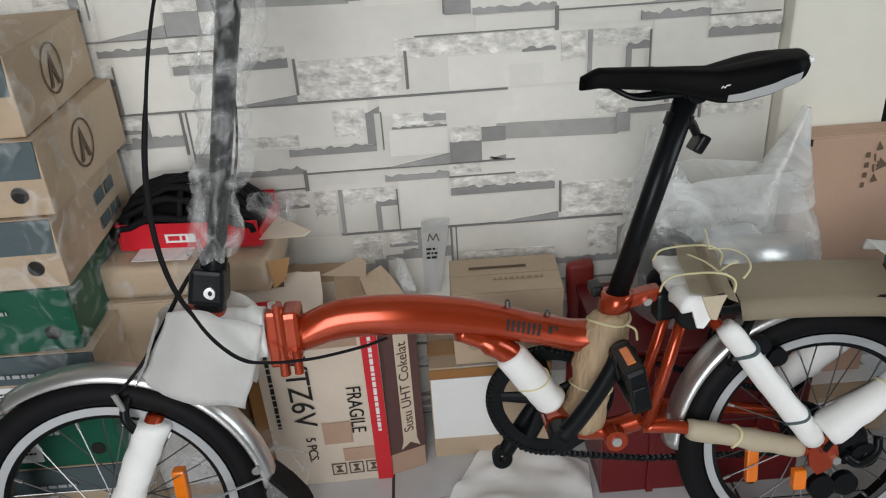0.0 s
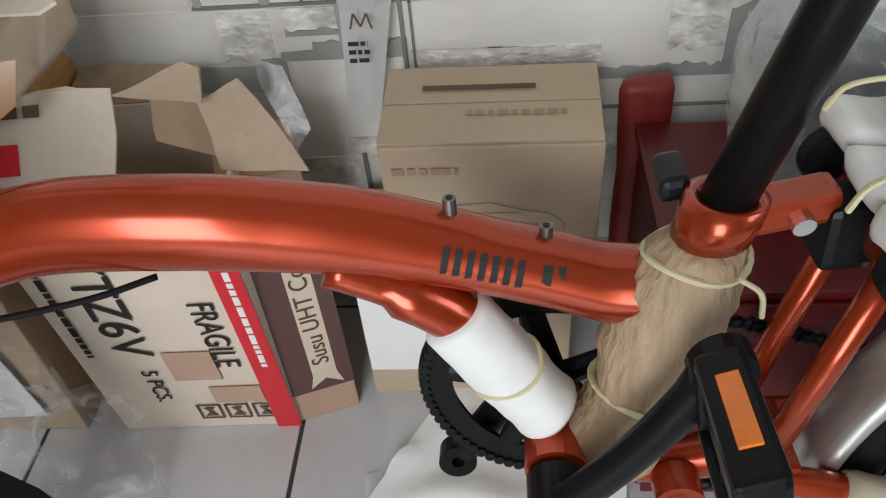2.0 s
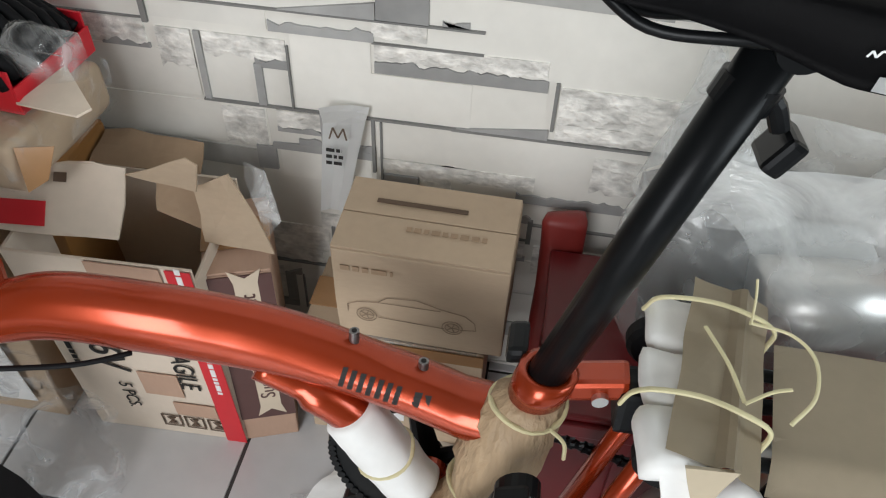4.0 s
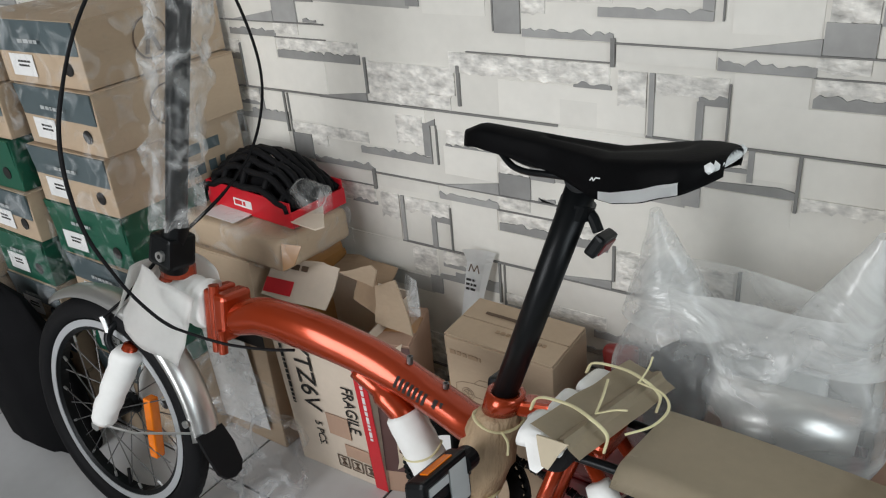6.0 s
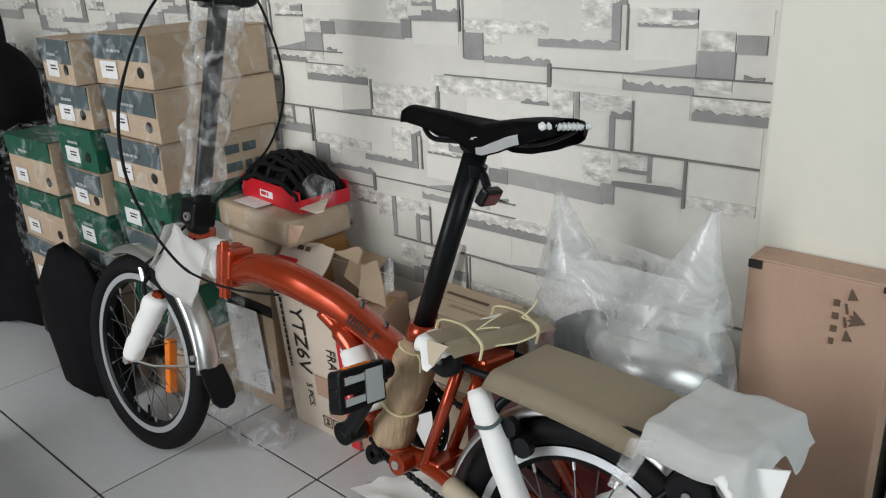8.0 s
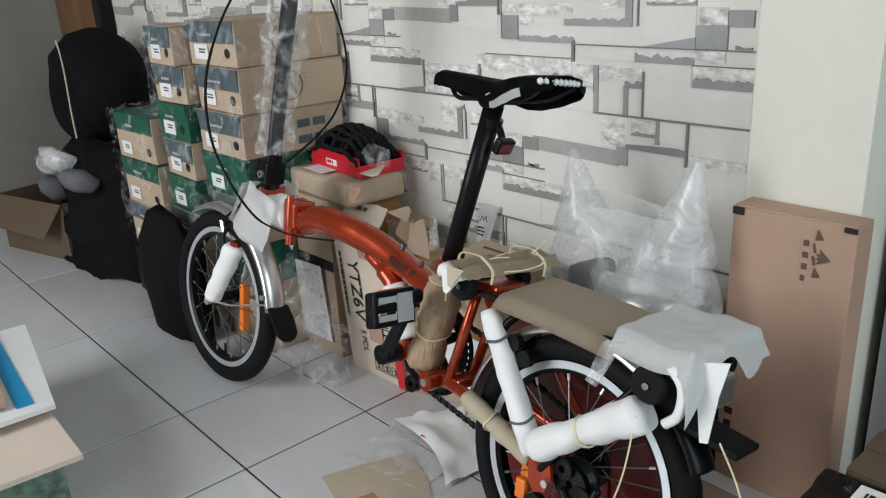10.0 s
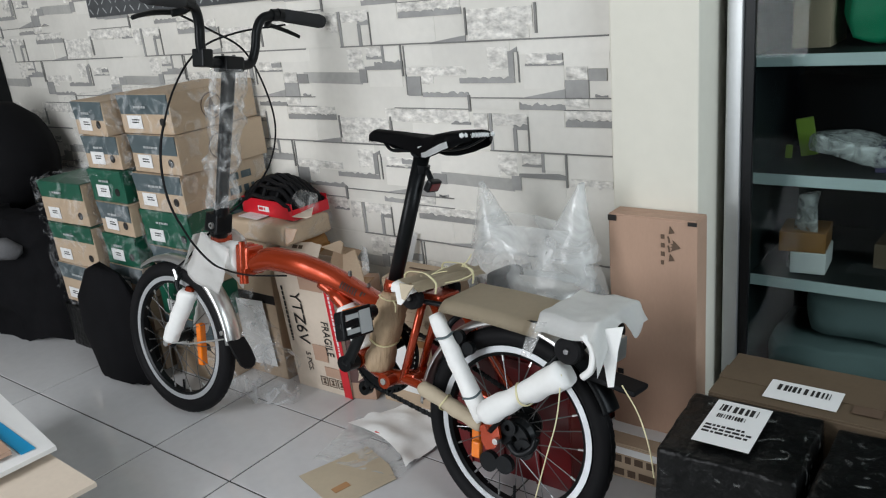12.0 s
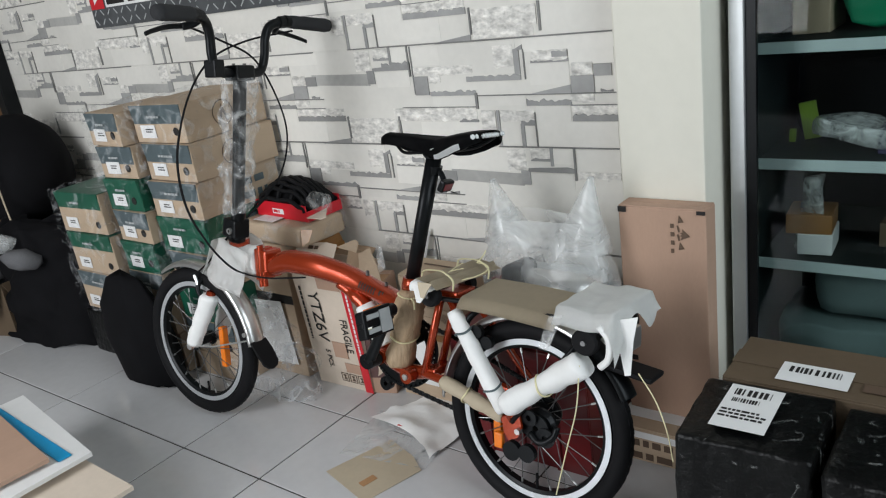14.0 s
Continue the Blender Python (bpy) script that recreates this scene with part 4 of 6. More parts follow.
# boards coloured as unlit; only the front edges keep a pale colour
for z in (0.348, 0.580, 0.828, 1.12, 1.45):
    sh = part("shelf", boxm(0.013, CW - 0.013, 0.144, CD - 0.012, z - 0.010, z + 0.010, 0.002), M_CABIN, cab, "shelf board with shade in its dark colour and a pale edge")
    part("shelf_edge", boxm(0.013, CW - 0.013, 0.138, 0.1435, z - 0.012, z + 0.012, 0.001), M_SHELF, sh, "pale grey shelf edge")
part("front_post", boxm(0.0, 0.030, 0.0, 0.040, 0, CH, 0.002), M_ALU, cab, "aluminium corner post")
part("front_post", boxm(CW - 0.03, CW, 0.0, 0.040, 0, CH, 0.002), M_ALU, cab)
part("rail", boxm(0.030, CW - 0.03, 0.0, 0.040, CH - 0.04, CH, 0.002), M_ALU, cab)
part("rail", boxm(0.030, CW - 0.03, 0.0, 0.040, 0.0, 0.03, 0.002), M_ALU, cab)
for x0, x1, y in ((0.031, 0.80, 0.010), (0.76, CW - 0.031, 0.024)):
    d = part("glass_door", boxm(x0 + 0.02, x1 - 0.02, y, y + 0.004, 0.05, CH - 0.06), M_GLASS, cab, "sliding clear glass door")
    d.visible_shadow = False
    part("door_stile", boxm(x0, x0 + 0.02, y - 0.003, y + 0.010, 0.031, CH - 0.041, 0.001), M_BLACKMETAL, d)
    part("door_stile", boxm(x1 - 0.02, x1, y - 0.003, y + 0.010, 0.031, CH - 0.041, 0.001), M_ALU, d)


def clutter(name, m, bm, material, label, category, smooth=False):
    ob = part(name, bm, material, None, smooth=smooth)
    ob.matrix_world = m
    return tagged(ob, label, category)


def soft(size, seed, amount=0.02):
    bm = boxm(-size[0] / 2, size[0] / 2, -size[1] / 2, size[1] / 2, 0, size[2], min(size) * 0.3)
    bmesh.ops.subdivide_edges(bm, edges=[e for e in bm.edges if e.calc_length() > 0.03], cuts=4, use_grid_fill=True)
    rough_up(bm, amount, 9, seed)
    low = min(v.co.z for v in bm.verts)
    return moved(bm, pose(0, 0, -low))


for name, m, size, mt, lb, cat in (
    ("emerald_bag", pose(1.20, 2.38, 0.840, 0, 0, 3), (0.20, 0.18, 0.19), M_EMERALD, "emerald green cloth bag on a cabinet shelf", "bag"),
    ("rolled_cloth", pose(1.16, 2.38, 0.042), (0.36, 0.26, 0.13), M_SHEET, "folded grey-green cloth in the cabinet bottom", "cloth"),
    ("rolled_cloth", pose(1.24, 2.40, 0.180), (0.34, 0.24, 0.12), M_SHEET, "grey-green cloth roll on another in the cabinet", "cloth"),
    ("film_bundle", pose(1.135, 2.285, 0.592), (0.15, 0.10, 0.045), M_WHITEFILM, "crumpled clear film bundle on a shelf", "plastic film"),
    ("film_bundle", pose(1.06, 2.27, 0.360), (0.06, 0.05, 0.15), M_WHITEFILM, "crumpled hanging film under a shelf", "plastic film"),
    ("dark_bag", pose(1.45, 2.36, 0.360), (0.30, 0.2, 0.16), M_BLACKCLOTH, "dark soft bag on a cabinet shelf", "bag"),
    ("dark_bag", pose(1.10, 2.46, 0.592), (0.22, 0.1, 0.17), M_BLACKCLOTH, "dark soft bag at the back of a shelf", "bag"),
):
    clutter(name, pose(-0.047, 0, 0) @ m, soft(size, 2.0 + size[0] * 40, 0.034 if name == "film_bundle" else 0.02), mt, lb, cat, True)
for name, m, size, mt, lb in (
    ("lime_packet", pose(1.022, 2.37, 0.592, 0, -10, 6), (0.036, 0.012, 0.085), M_LIME, "lime green and cyan printed packet on a shelf"),
    ("lime_packet", pose(0.992, 2.35, 0.592, 0, 3, 0), (0.014, 0.010, 0.03), M_LIME, "small lime green packet on a shelf"),
    ("purple_box", pose(1.19, 2.26, 0.592, 0, 0, -4), (0.11, 0.12, 0.055), M_NAVY, "dark purple printed box on a shelf"),
    ("brown_box", pose(1.01, 2.30, 0.840, 0, 0, 0), (0.075, 0.15, 0.12), M_CARTON, "brown card box on a cabinet shelf"),
    ("brown_box", pose(1.015, 2.24, 0.408, 0, 0, 5), (0.095, 0.10, 0.045), M_ORANGEBOX, "orange-brown box on a white carton"),
    ("white_box", pose(1.04, 2.24, 0.360, 0, 0, 4), (0.072, 0.10, 0.048), M_LABEL, "small white carton under an orange-brown box"),
    ("brown_box", pose(1.19, 2.33, 0.360, 0, 0, -3), (0.14, 0.12, 0.055), M_CARTONSHADE, "brown card box on a low cabinet shelf"),
    ("brown_box", pose(1.45, 2.28, 0.592, 0, 0, 2), (0.22, 0.18, 0.16), M_CARTON, "brown card box on a cabinet shelf"),
    ("brown_box", pose(1.50, 2.28, 0.840, 0, 0, 2), (0.24, 0.18, 0.16), M_NAVY, "dark box on a cabinet shelf"),
):
    clutter(name, pose(-0.047, 0, 0) @ m, rough_up(boxm(0, size[0], 0, size[1], 0, size[2], 0.002), 0.001, 9, size[0]), mt, lb, "box" if "box" in name else "packet")

# ---- the folding bicycle, leaning slightly to the wall ----
bike = thing("folding_bicycle", pose(0, 1.575, 0, -10, 0, 0), "metallic orange-red folding bicycle partly wrapped in foam and paper", "bicycle")
PIVOT = Vector((-0.30, 0, 0.45))
STEER = Matrix.Translation(PIVOT) @ Matrix.Rotation(radians(3), 4, Vector((0.5, 0, 1)).normalized()) @ Matrix.Translation(-PIVOT)
rng = random.Random(8)


def wheel(name, cx, cz, m, hub_r):
    """Rim with tyre, hub and crossed spokes."""
    c = (cx, 0, cz)
    rim = part(name, moved(lathe([(0.150, -0.008), (0.156, -0.0115), (0.170, -0.0115), (0.172, -0.008), (0.172, 0.008), (0.170, 0.0115), (0.156, 0.0115), (0.150, 0.008)], c, "y", 72), m), M_BLACKMETAL, bike, "black spoked wheel with bright braking ring", smooth=False)
    for s in (-1, 1):
        part("braking_ring", moved(lathe([(0.1575, s * 0.0112), (0.1695, s * 0.0112), (0.1695, s * 0.0125), (0.1575, s * 0.0125)], c, "y", 72), m), M_RIM, rim, "bright silver braking ring")
    prof = [(0.188 + 0.0195 * math.cos(a), 0.0205 * math.sin(a)) for a in (2 * math.pi * k / 16 for k in range(16))]
    part("tyre", moved(lathe(prof, c, "y", 72), m), M_BLACKRUB, rim, "narrow black rubber tyre", smooth=True)
    grooves = bmesh.new()
    for k in range(60):
        a = 2 * math.pi * k / 60
        for s in (-1, 1):
            moved_ = Matrix.Translation(c) @ Matrix.Rotation(-a, 4, "Y")
            boxm(0.2035, 0.2066, s * 0.005 - 0.003, s * 0.005 + 0.003, -0.006, 0.006, 0, part_bm := bmesh.new())
            moved(part_bm, moved_)
            tmp = bpy.data.meshes.new("tmp")
            part_bm.to_mesh(tmp), part_bm.free()
            grooves.from_mesh(tmp)
            bpy.data.meshes.remove(tmp)
    part("tread", moved(grooves, m), M_BLACKRUB, rim)
    part("hub", moved(lathe([(0.004, -0.048), (0.009, -0.046), (0.009, -0.032), (hub_r, -0.030), (hub_r, -0.026), (0.012, -0.022), (0.012, 0.022), (hub_r, 0.026), (hub_r, 0.030), (0.009, 0.032), (0.009, 0.046), (0.004, 0.048)], c, "y", 24), m), M_BLACKMETAL, rim, smooth=False)
    n = 28
    for k in range(n):
        a, s = 2 * math.pi * k / n, 1 if k % 2 else -1
        b = a + (0.55 if (k // 2) % 2 else -0.55)
        p0 = Vector((cx + hub_r * 0.9 * math.cos(b), s * 0.028, cz + hub_r * 0.9 * math.sin(b)))
        p1 = Vector((cx + 0.152 * math.cos(a), s * 0.003, cz + 0.152 * math.sin(a)))
        part("spoke", moved(tube([p0, p1], 0.0011, 5), m), M_CHAIN, rim)
        if k % 2 == 0:
            part("nipple", moved(tube([p1 * 1.0, p1 + (p0 - p1).normalized() * 0.014], 0.0022, 6), m), M_SILVER, rim)
    part("valve", moved(tube([(cx, 0, cz - 0.15), (cx, 0, cz - 0.12)], 0.003, 8), m), M_BLACKRUB, rim)
    return rim


def fender(name, cx, cz, a0, a1, m, r=0.2215, material=None, label=""):
    out = [(r - 0.007, -0.027), (r + 0.001, -0.022), (r + 0.006, -0.010), (r + 0.0065, 0.010), (r + 0.001, 0.022), (r - 0.007, 0.027)]
    inn = [(a - 0.0018, b * 0.95) for a, b in reversed(out)]
    return part(name, moved(lathe(out + inn, (cx, 0, cz), "y", 40, None, (radians(a0), radians(a1))), m), material or M_SILVER, bike, label, smooth=True)


FW, RW = (-0.414, 0.208), (0.672, 0.208)
fw = wheel("front_wheel", *FW, STEER, 0.020)
rw = wheel("rear_wheel", *RW, Matrix(), 0.026)
part("wheel_reflector", moved(boxm(FW[0] + 0.082, FW[0] + 0.100, -0.012, 0.006, 0.150, 0.262, 0.003), STEER), M_ORANGE, fw, "amber spoke reflector")
part("wheel_reflector", boxm(RW[0] - 0.10, RW[0] - 0.082, -0.008, 0.006, 0.135, 0.225, 0.003), M_ORANGE, rw, "amber spoke reflector")
ff = fender("front_fender", *FW, 6, 122, STEER, label="brushed silver front mudguard")
part("rubber_flap", moved(moved(rough_up(plate([(-0.005, -0.025), (0.030, -0.027), (0.062, -0.024), (0.074, -0.014), (0.078, 0.0), (0.074, 0.014), (0.062, 0.024), (0.030, 0.027), (-0.005, 0.025)], 0.006), 0.002, 20), pose(FW[0] + 0.222, 0, FW[1] + 0.028, 0, 52, 0)), STEER), M_BLACKRUB, ff, "black rubber mud flap")
part("fender_stay", moved(tube([(FW[0], -0.050, FW[1]), (FW[0] + 0.10, -0.046, FW[1] + 0.012), (FW[0] + 0.212, -0.027, FW[1] + 0.040)], 0.0022, 6), STEER), M_SILVER, ff, "thin steel stay")
part("rivet", moved(disc((FW[0] + 0.205, -0.03, FW[1] + 0.055), 0.006, -0.002, 0.002, "y", 12), STEER), M_SILVER, ff)
rf = fender("rear_fender", *RW, 62, 178, Matrix(), label="brushed silver rear mudguard")
fender("rear_fender_tail", *RW, 24, 61.5, Matrix(), material=M_BLACKMETAL, label="dark rear end of the mudguard")
part("rubber_flap", moved(boxm(-0.01, 0.085, -0.030, 0.030, -0.005, 0.005, 0.004), pose(RW[0] + 0.168, 0, RW[1] + 0.150, 0, 8, 0)), M_BLACKRUB, rf, "black rubber mud flap")


def bike_tube(name, pts, r, material, label="", parent=None, seg=16, m=None, flat_=1.0, smooth=True):
    bm = tube(pts, r, seg, True, None, flat_)
    return part(name, moved(bm, m) if m is not None else bm, material, parent or bike, label, smooth)


def wrapped(name, a, b, r, material, label, seed, rad=None, m=None, bulge=0.10):
    """Foam or paper rolled round a bar: uneven, with soft rounded ends."""
    a, b = Vector(a), Vector(b)
    n = 22
    pts = [a.lerp(b, k / n) for k in range(n + 1)]
    rr = []
    for k in range(n + 1):
        t = k / n
        base = r if rad is None else r * np.interp(t, np.linspace(0, 1, len(rad)), rad)
        rr.append(base * (0.86 if k in (0, n) else 1.0) * (1 + bulge * noise.noise(Vector((seed, 6 * t, 0)))))
    bm = rough_up(tube(pts, rr, 28), r * (0.16 if material is M_KRAFT else 0.11), 60 if material is M_KRAFT else 40, seed)
    return part(name, moved(bm, m) if m is not None else bm, material, bike, label, smooth=True)


def ring(a, b, t, r, thick=0.0022, m=None):
    """A tie round a wrapped bar."""
    a, b = Vector(a), Vector(b)
    c, d = a.lerp(b, t), (b - a).normalized()
    s = d.cross(Vector((0, 1, 0))).normalized()
    o = d.cross(s)
    pts = [c + r * (math.cos(x) * s + math.sin(x) * o) + d * 0.004 * math.sin(2 * x) for x in (2 * math.pi * k / 24 for k in range(25))]
    bm = tube(pts, thick, 8, True, None, 1.6)
    return moved(bm, m) if m is not None else bm


# main frame
main_line = curve([(-0.122, 0, 0.482), (-0.06, 0, 0.499), (0.03, 0, 0.4975), (0.095, 0.006, 0.487), (0.155, 0.010, 0.474), (0.24, 0.010, 0.4505), (0.30, 0.006, 0.4325), (0.352, 0, 0.416)], 7)
main = bike_tube("main_tube", main_line, [0.0245 + 0.0030 * min(1, k / 25) for k in range(len(main_line))], M_REDPAINT, "arched metallic orange-red main tube", seg=32)
for (x, z) in ((0.201, 0.4895), (0.262, 0.4715)):
    b = part("bottle_bolt", disc((x, 0.010, z), 0.0045, -0.002, 0.009, "z", 14), M_CHAIN, main)
    part("bolt_socket", disc((x, 0.010, z), 0.0024, 0.0085, 0.0095, "z", 8), M_INK, b)
brand = bmesh.new()
for k in range(10):
    t = k / 9
    x, z = 0.194 + 0.070 * t, 0.4635 - 0.0200 * t
    r = 0.0277
    if k != 7:
        w = 0.0046 if k < 7 else 0.0066
        for s0, s1 in ((0.0, 20.0),):
            strip = [[Vector((x + u + 0.0035 * v, 0.010 - (r + 0.0004) * math.cos(radians(s0 + (s1 - s0) * v) * 2.0), z + r * math.sin(radians(s0 + (s1 - s0) * v) * 2.0))) for v in (0, 0.25, 0.5, 0.75, 1.0)] for u in (0, w)]
            rows = [[brand.verts.new(p) for p in col] for col in strip]
            for i in range(4):
                brand.faces.new((rows[0][i], rows[1][i], rows[1][i + 1], rows[0][i + 1]))
part("printed_mark", brand, M_INK, main, "row of narrow black printed bars")
bike_tube("gusset_tube", curve([(0.120, 0, 0.462), (0.160, 0, 0.440), (0.200, 0, 0.410), (0.232, 0, 0.360), (0.266, 0, 0.288)], 5), [0.016] * 6 + [0.021] * 5 + [0.019] * 10, M_REDPAINT, "lower branch of the main tube", main, 20)
fa, fb = (0.199, 0, 0.411), (0.264, 0, 0.306)
wrapped("foam_sleeve", fa, fb, 0.0270, M_FOAM, "white foam sleeve round the lower tube", 1.0, bulge=0.05)
part("tie", ring(fa, fb, 0.55, 0.0275, 0.0014), M_TIE, bike, "thin cream tie")
# hinge
hinge = part("hinge", boxm(-0.170, -0.149, -0.024, 0.024, 0.441, 0.524, 0.005), M_REDPAINT, bike, "orange-red folding hinge")
part("hinge_plate", boxm(-0.146, -0.118, -0.027, 0.027, 0.452, 0.522, 0.007), M_REDPAINT, hinge)
part("hinge_pin", tube([(-0.148, -0.019, 0.425), (-0.148, -0.019, 0.531)], 0.008, 14), M_REDPAINT, hinge)
part("hinge_bolt", disc((-0.159, -0.004, 0.524), 0.007, 0.0, 0.006, "z", 12), M_SILVER, hinge)
part("hinge_pin", tube([(-0.126, -0.026, 0.430), (-0.126, -0.026, 0.475)], 0.007, 14), M_REDPAINT, hinge)
# head tube with its foam and paper
bike_tube("head_tube", [(-0.322, 0, 0.405), (-0.268, 0, 0.520)], 0.019, M_REDPAINT, seg=20)
bike_tube("front_stub", [(-0.275, 0, 0.485), (-0.170, 0, 0.488)], 0.021, M_REDPAINT, seg=20)
wrapped("foam_sleeve", (-0.272, 0, 0.489), (-0.172, 0, 0.490), 0.0345, M_FOAM, "white foam sleeve in front of the hinge", 4.0, bulge=0.12)


for side in (-1, 1):
    def skirt(u, v, side=side):
        top = Vector((-0.302 + 0.135 * u, 0, 0.538 - 0.012 * u + 0.010 * math.sin(5 * u)))
        low = Vector((-0.347 + 0.130 * u, 0, 0.448 - 0.062 * u))
        p = top.lerp(low, v)
        p.y = side * (0.030 + 0.016 * math.sin(math.pi * min(1, u * 1.1)) + 0.006 * v) * (0.35 + 0.65 * min(1, 3 * u + 0.2)) - 0.012
        return p + 0.005 * noise.noise_vector(p * 24)
    part("paper_wrap", sheet(16, 12, skirt, 0.0016), M_FOAM, bike, "white foam paper hanging round the head tube", smooth=True)
part("paper_front", sheet(6, 10, lambda u, v: Vector((-0.304 - 0.045 * v - 0.010 * math.sin(math.pi * u), -0.045 + 0.066 * u, 0.536 - 0.090 * v)), 0.0016), M_FOAM, bike, smooth=True)
# fork
crown = part("fork_crown", moved(rough_up(lathe([(0.001, -0.026), (0.018, -0.024), (0.024, -0.010), (0.024, 0.012), (0.019, 0.022), (0.001, 0.024)], (-0.336, 0, 0.388), "z", 24), 0.001, 20), STEER), M_REDPAINT, bike, "orange-red fork crown", smooth=True)
for s in (-1, 1):
    bike_tube("fork_leg", [(-0.338, s * 0.030, 0.385), (-0.372, s * 0.040, 0.30), (-0.405, s * 0.046, 0.208)], 0.012, M_REDPAINT, "", crown, 14, STEER)
    wrapped("foam_sleeve", (-0.341, s * 0.032, 0.374), (-0.402, s * 0.048, 0.212), 0.0225, M_FOAM, "white foam wrapped fork leg", 7.0 + s, (1.05, 1.0, 0.92, 0.85), STEER, 0.10)
    part("axle_nut", moved(disc((-0.405, s * 0.056, 0.208), 0.009, -0.006, 0.006, "y", 6), STEER), M_SILVER, crown)
cal = part("front_brake", moved(tube(curve([(-0.352, -0.040, 0.345), (-0.372, -0.042, 0.395), (-0.366, -0.02, 0.428), (-0.362, 0.02, 0.430), (-0.370, 0.042, 0.395), (-0.352, 0.040, 0.345)], 5), 0.0062, 10), STEER), M_BLACKMETAL, bike, "black front brake caliper", smooth=True)
part("brake_bolt", moved(disc((-0.372, 0, 0.428), 0.007, -0.010, 0.010, "x", 12), STEER), M_SILVER, cal)
part("cable_stop", moved(tube([(-0.370, -0.040, 0.400), (-0.380, -0.040, 0.440)], 0.004, 8), STEER), M_SILVER, cal)
# stem and handlebar
part("stem_collar", moved(lathe([(0.012, 0), (0.0225, 0), (0.0225, 0.014), (0.012, 0.014)], (-0.264, 0, 0.522), "z", 24), STEER), M_REDPAINT, bike, "orange-red collar")
SB0, SB1 = Vector((-0.255, -0.016, 0.536)), Vector((-0.146, -0.038, 0.944))
TURN = Matrix.Translation(SB1) @ Matrix.Rotation(radians(9), 4, "Z") @ Matrix.Translation(-SB1)
stem = bike_tube("stem", [SB0, SB0.lerp(SB1, 0.17), SB0.lerp(SB1, 0.2), SB1], [0.0195, 0.0195, 0.0165, 0.0165], M_BLACKMETAL, "black handlebar stem", m=Matrix(), seg=24)
part("stem_joint", moved(moved(boxm(-0.023, 0.023, -0.026, 0.022, -0.022, 0.026, 0.006), pose(SB0.x + 0.006, SB0.y, SB0.z + 0.03, 0, 10, 0)), Matrix()), M_BLACKMETAL, stem, "black folding joint of the stem")
jb = part("joint_bolt", moved(disc((SB0.x + 0.008, SB0.y - 0.028, SB0.z + 0.026), 0.008, -0.004, 0.002, "y", 18), Matrix()), M_SILVER, stem, "silver joint bolt")
part("bolt_socket", moved(disc((SB0.x + 0.008, SB0.y - 0.0325, SB0.z + 0.026), 0.0035, -0.0008, 0.0004, "y", 8), Matrix()), M_INK, jb)


def bubble(u, v):
    a = 2 * math.pi * u
    c = SB0.lerp(SB1, 0.17 + 0.82 * v)
    r = 0.031 + 0.024 * noise.noise(Vector((2.2 * math.cos(a), 2.2 * math.sin(a), 7 * v))) + 0.012 * v
    p = c + Vector((r * math.cos(a), r * math.sin(a), 0))
    return p + 0.005 * noise.noise_vector(p * 60)


part("bubble_wrap", moved(sheet(36, 60, bubble), Matrix()), M_BUBBLE, bike, "loose clear wrap taped round the stem", smooth=True)
C = SB1 + Vector((0, 0, 0.008))
clampb = part("bar_clamp", moved(moved(boxm(-0.022, 0.024, -0.030, 0.030, -0.018, 0.018, 0.006), Matrix.Translation(C)), TURN), M_BLACKMETAL, bike, "black handlebar clamp")
for s in (-1, 1):
    part("clamp_bolt", moved(disc(C + Vector((0.0, s * 0.018, 0.018)), 0.004, -0.001, 0.004, "z", 10), TURN), M_CHAIN, clampb)
half = [(0, 0, 0), (0.0, 0.052, 0.0), (0.0, 0.076, 0.008), (0.003, 0.088, 0.040), (0.006, 0.092, 0.082), (0.012, 0.108, 0.112), (0.026, 0.145, 0.122), (0.040, 0.20, 0.122), (0.056, 0.275, 0.118)]
line = [C + Vector((x, -y, z)) for x, y, z in reversed(half[1:])] + [C] + [C + Vector((x, y, z)) for x, y, z in half[1:]]
handlebar = bike_tube("handlebar", curve(line, 6), 0.0112, M_BLACKMETAL, "black M-shaped handlebar", m=TURN, seg=16)
part("light_bracket", moved(moved(boxm(-0.020, 0.016, -0.016, 0.016, -0.014, 0.026, 0.004), Matrix.Translation(C + Vector((0.0, -0.078, 0.004)))), TURN), M_BLACKMETAL, handlebar, "black bracket block")
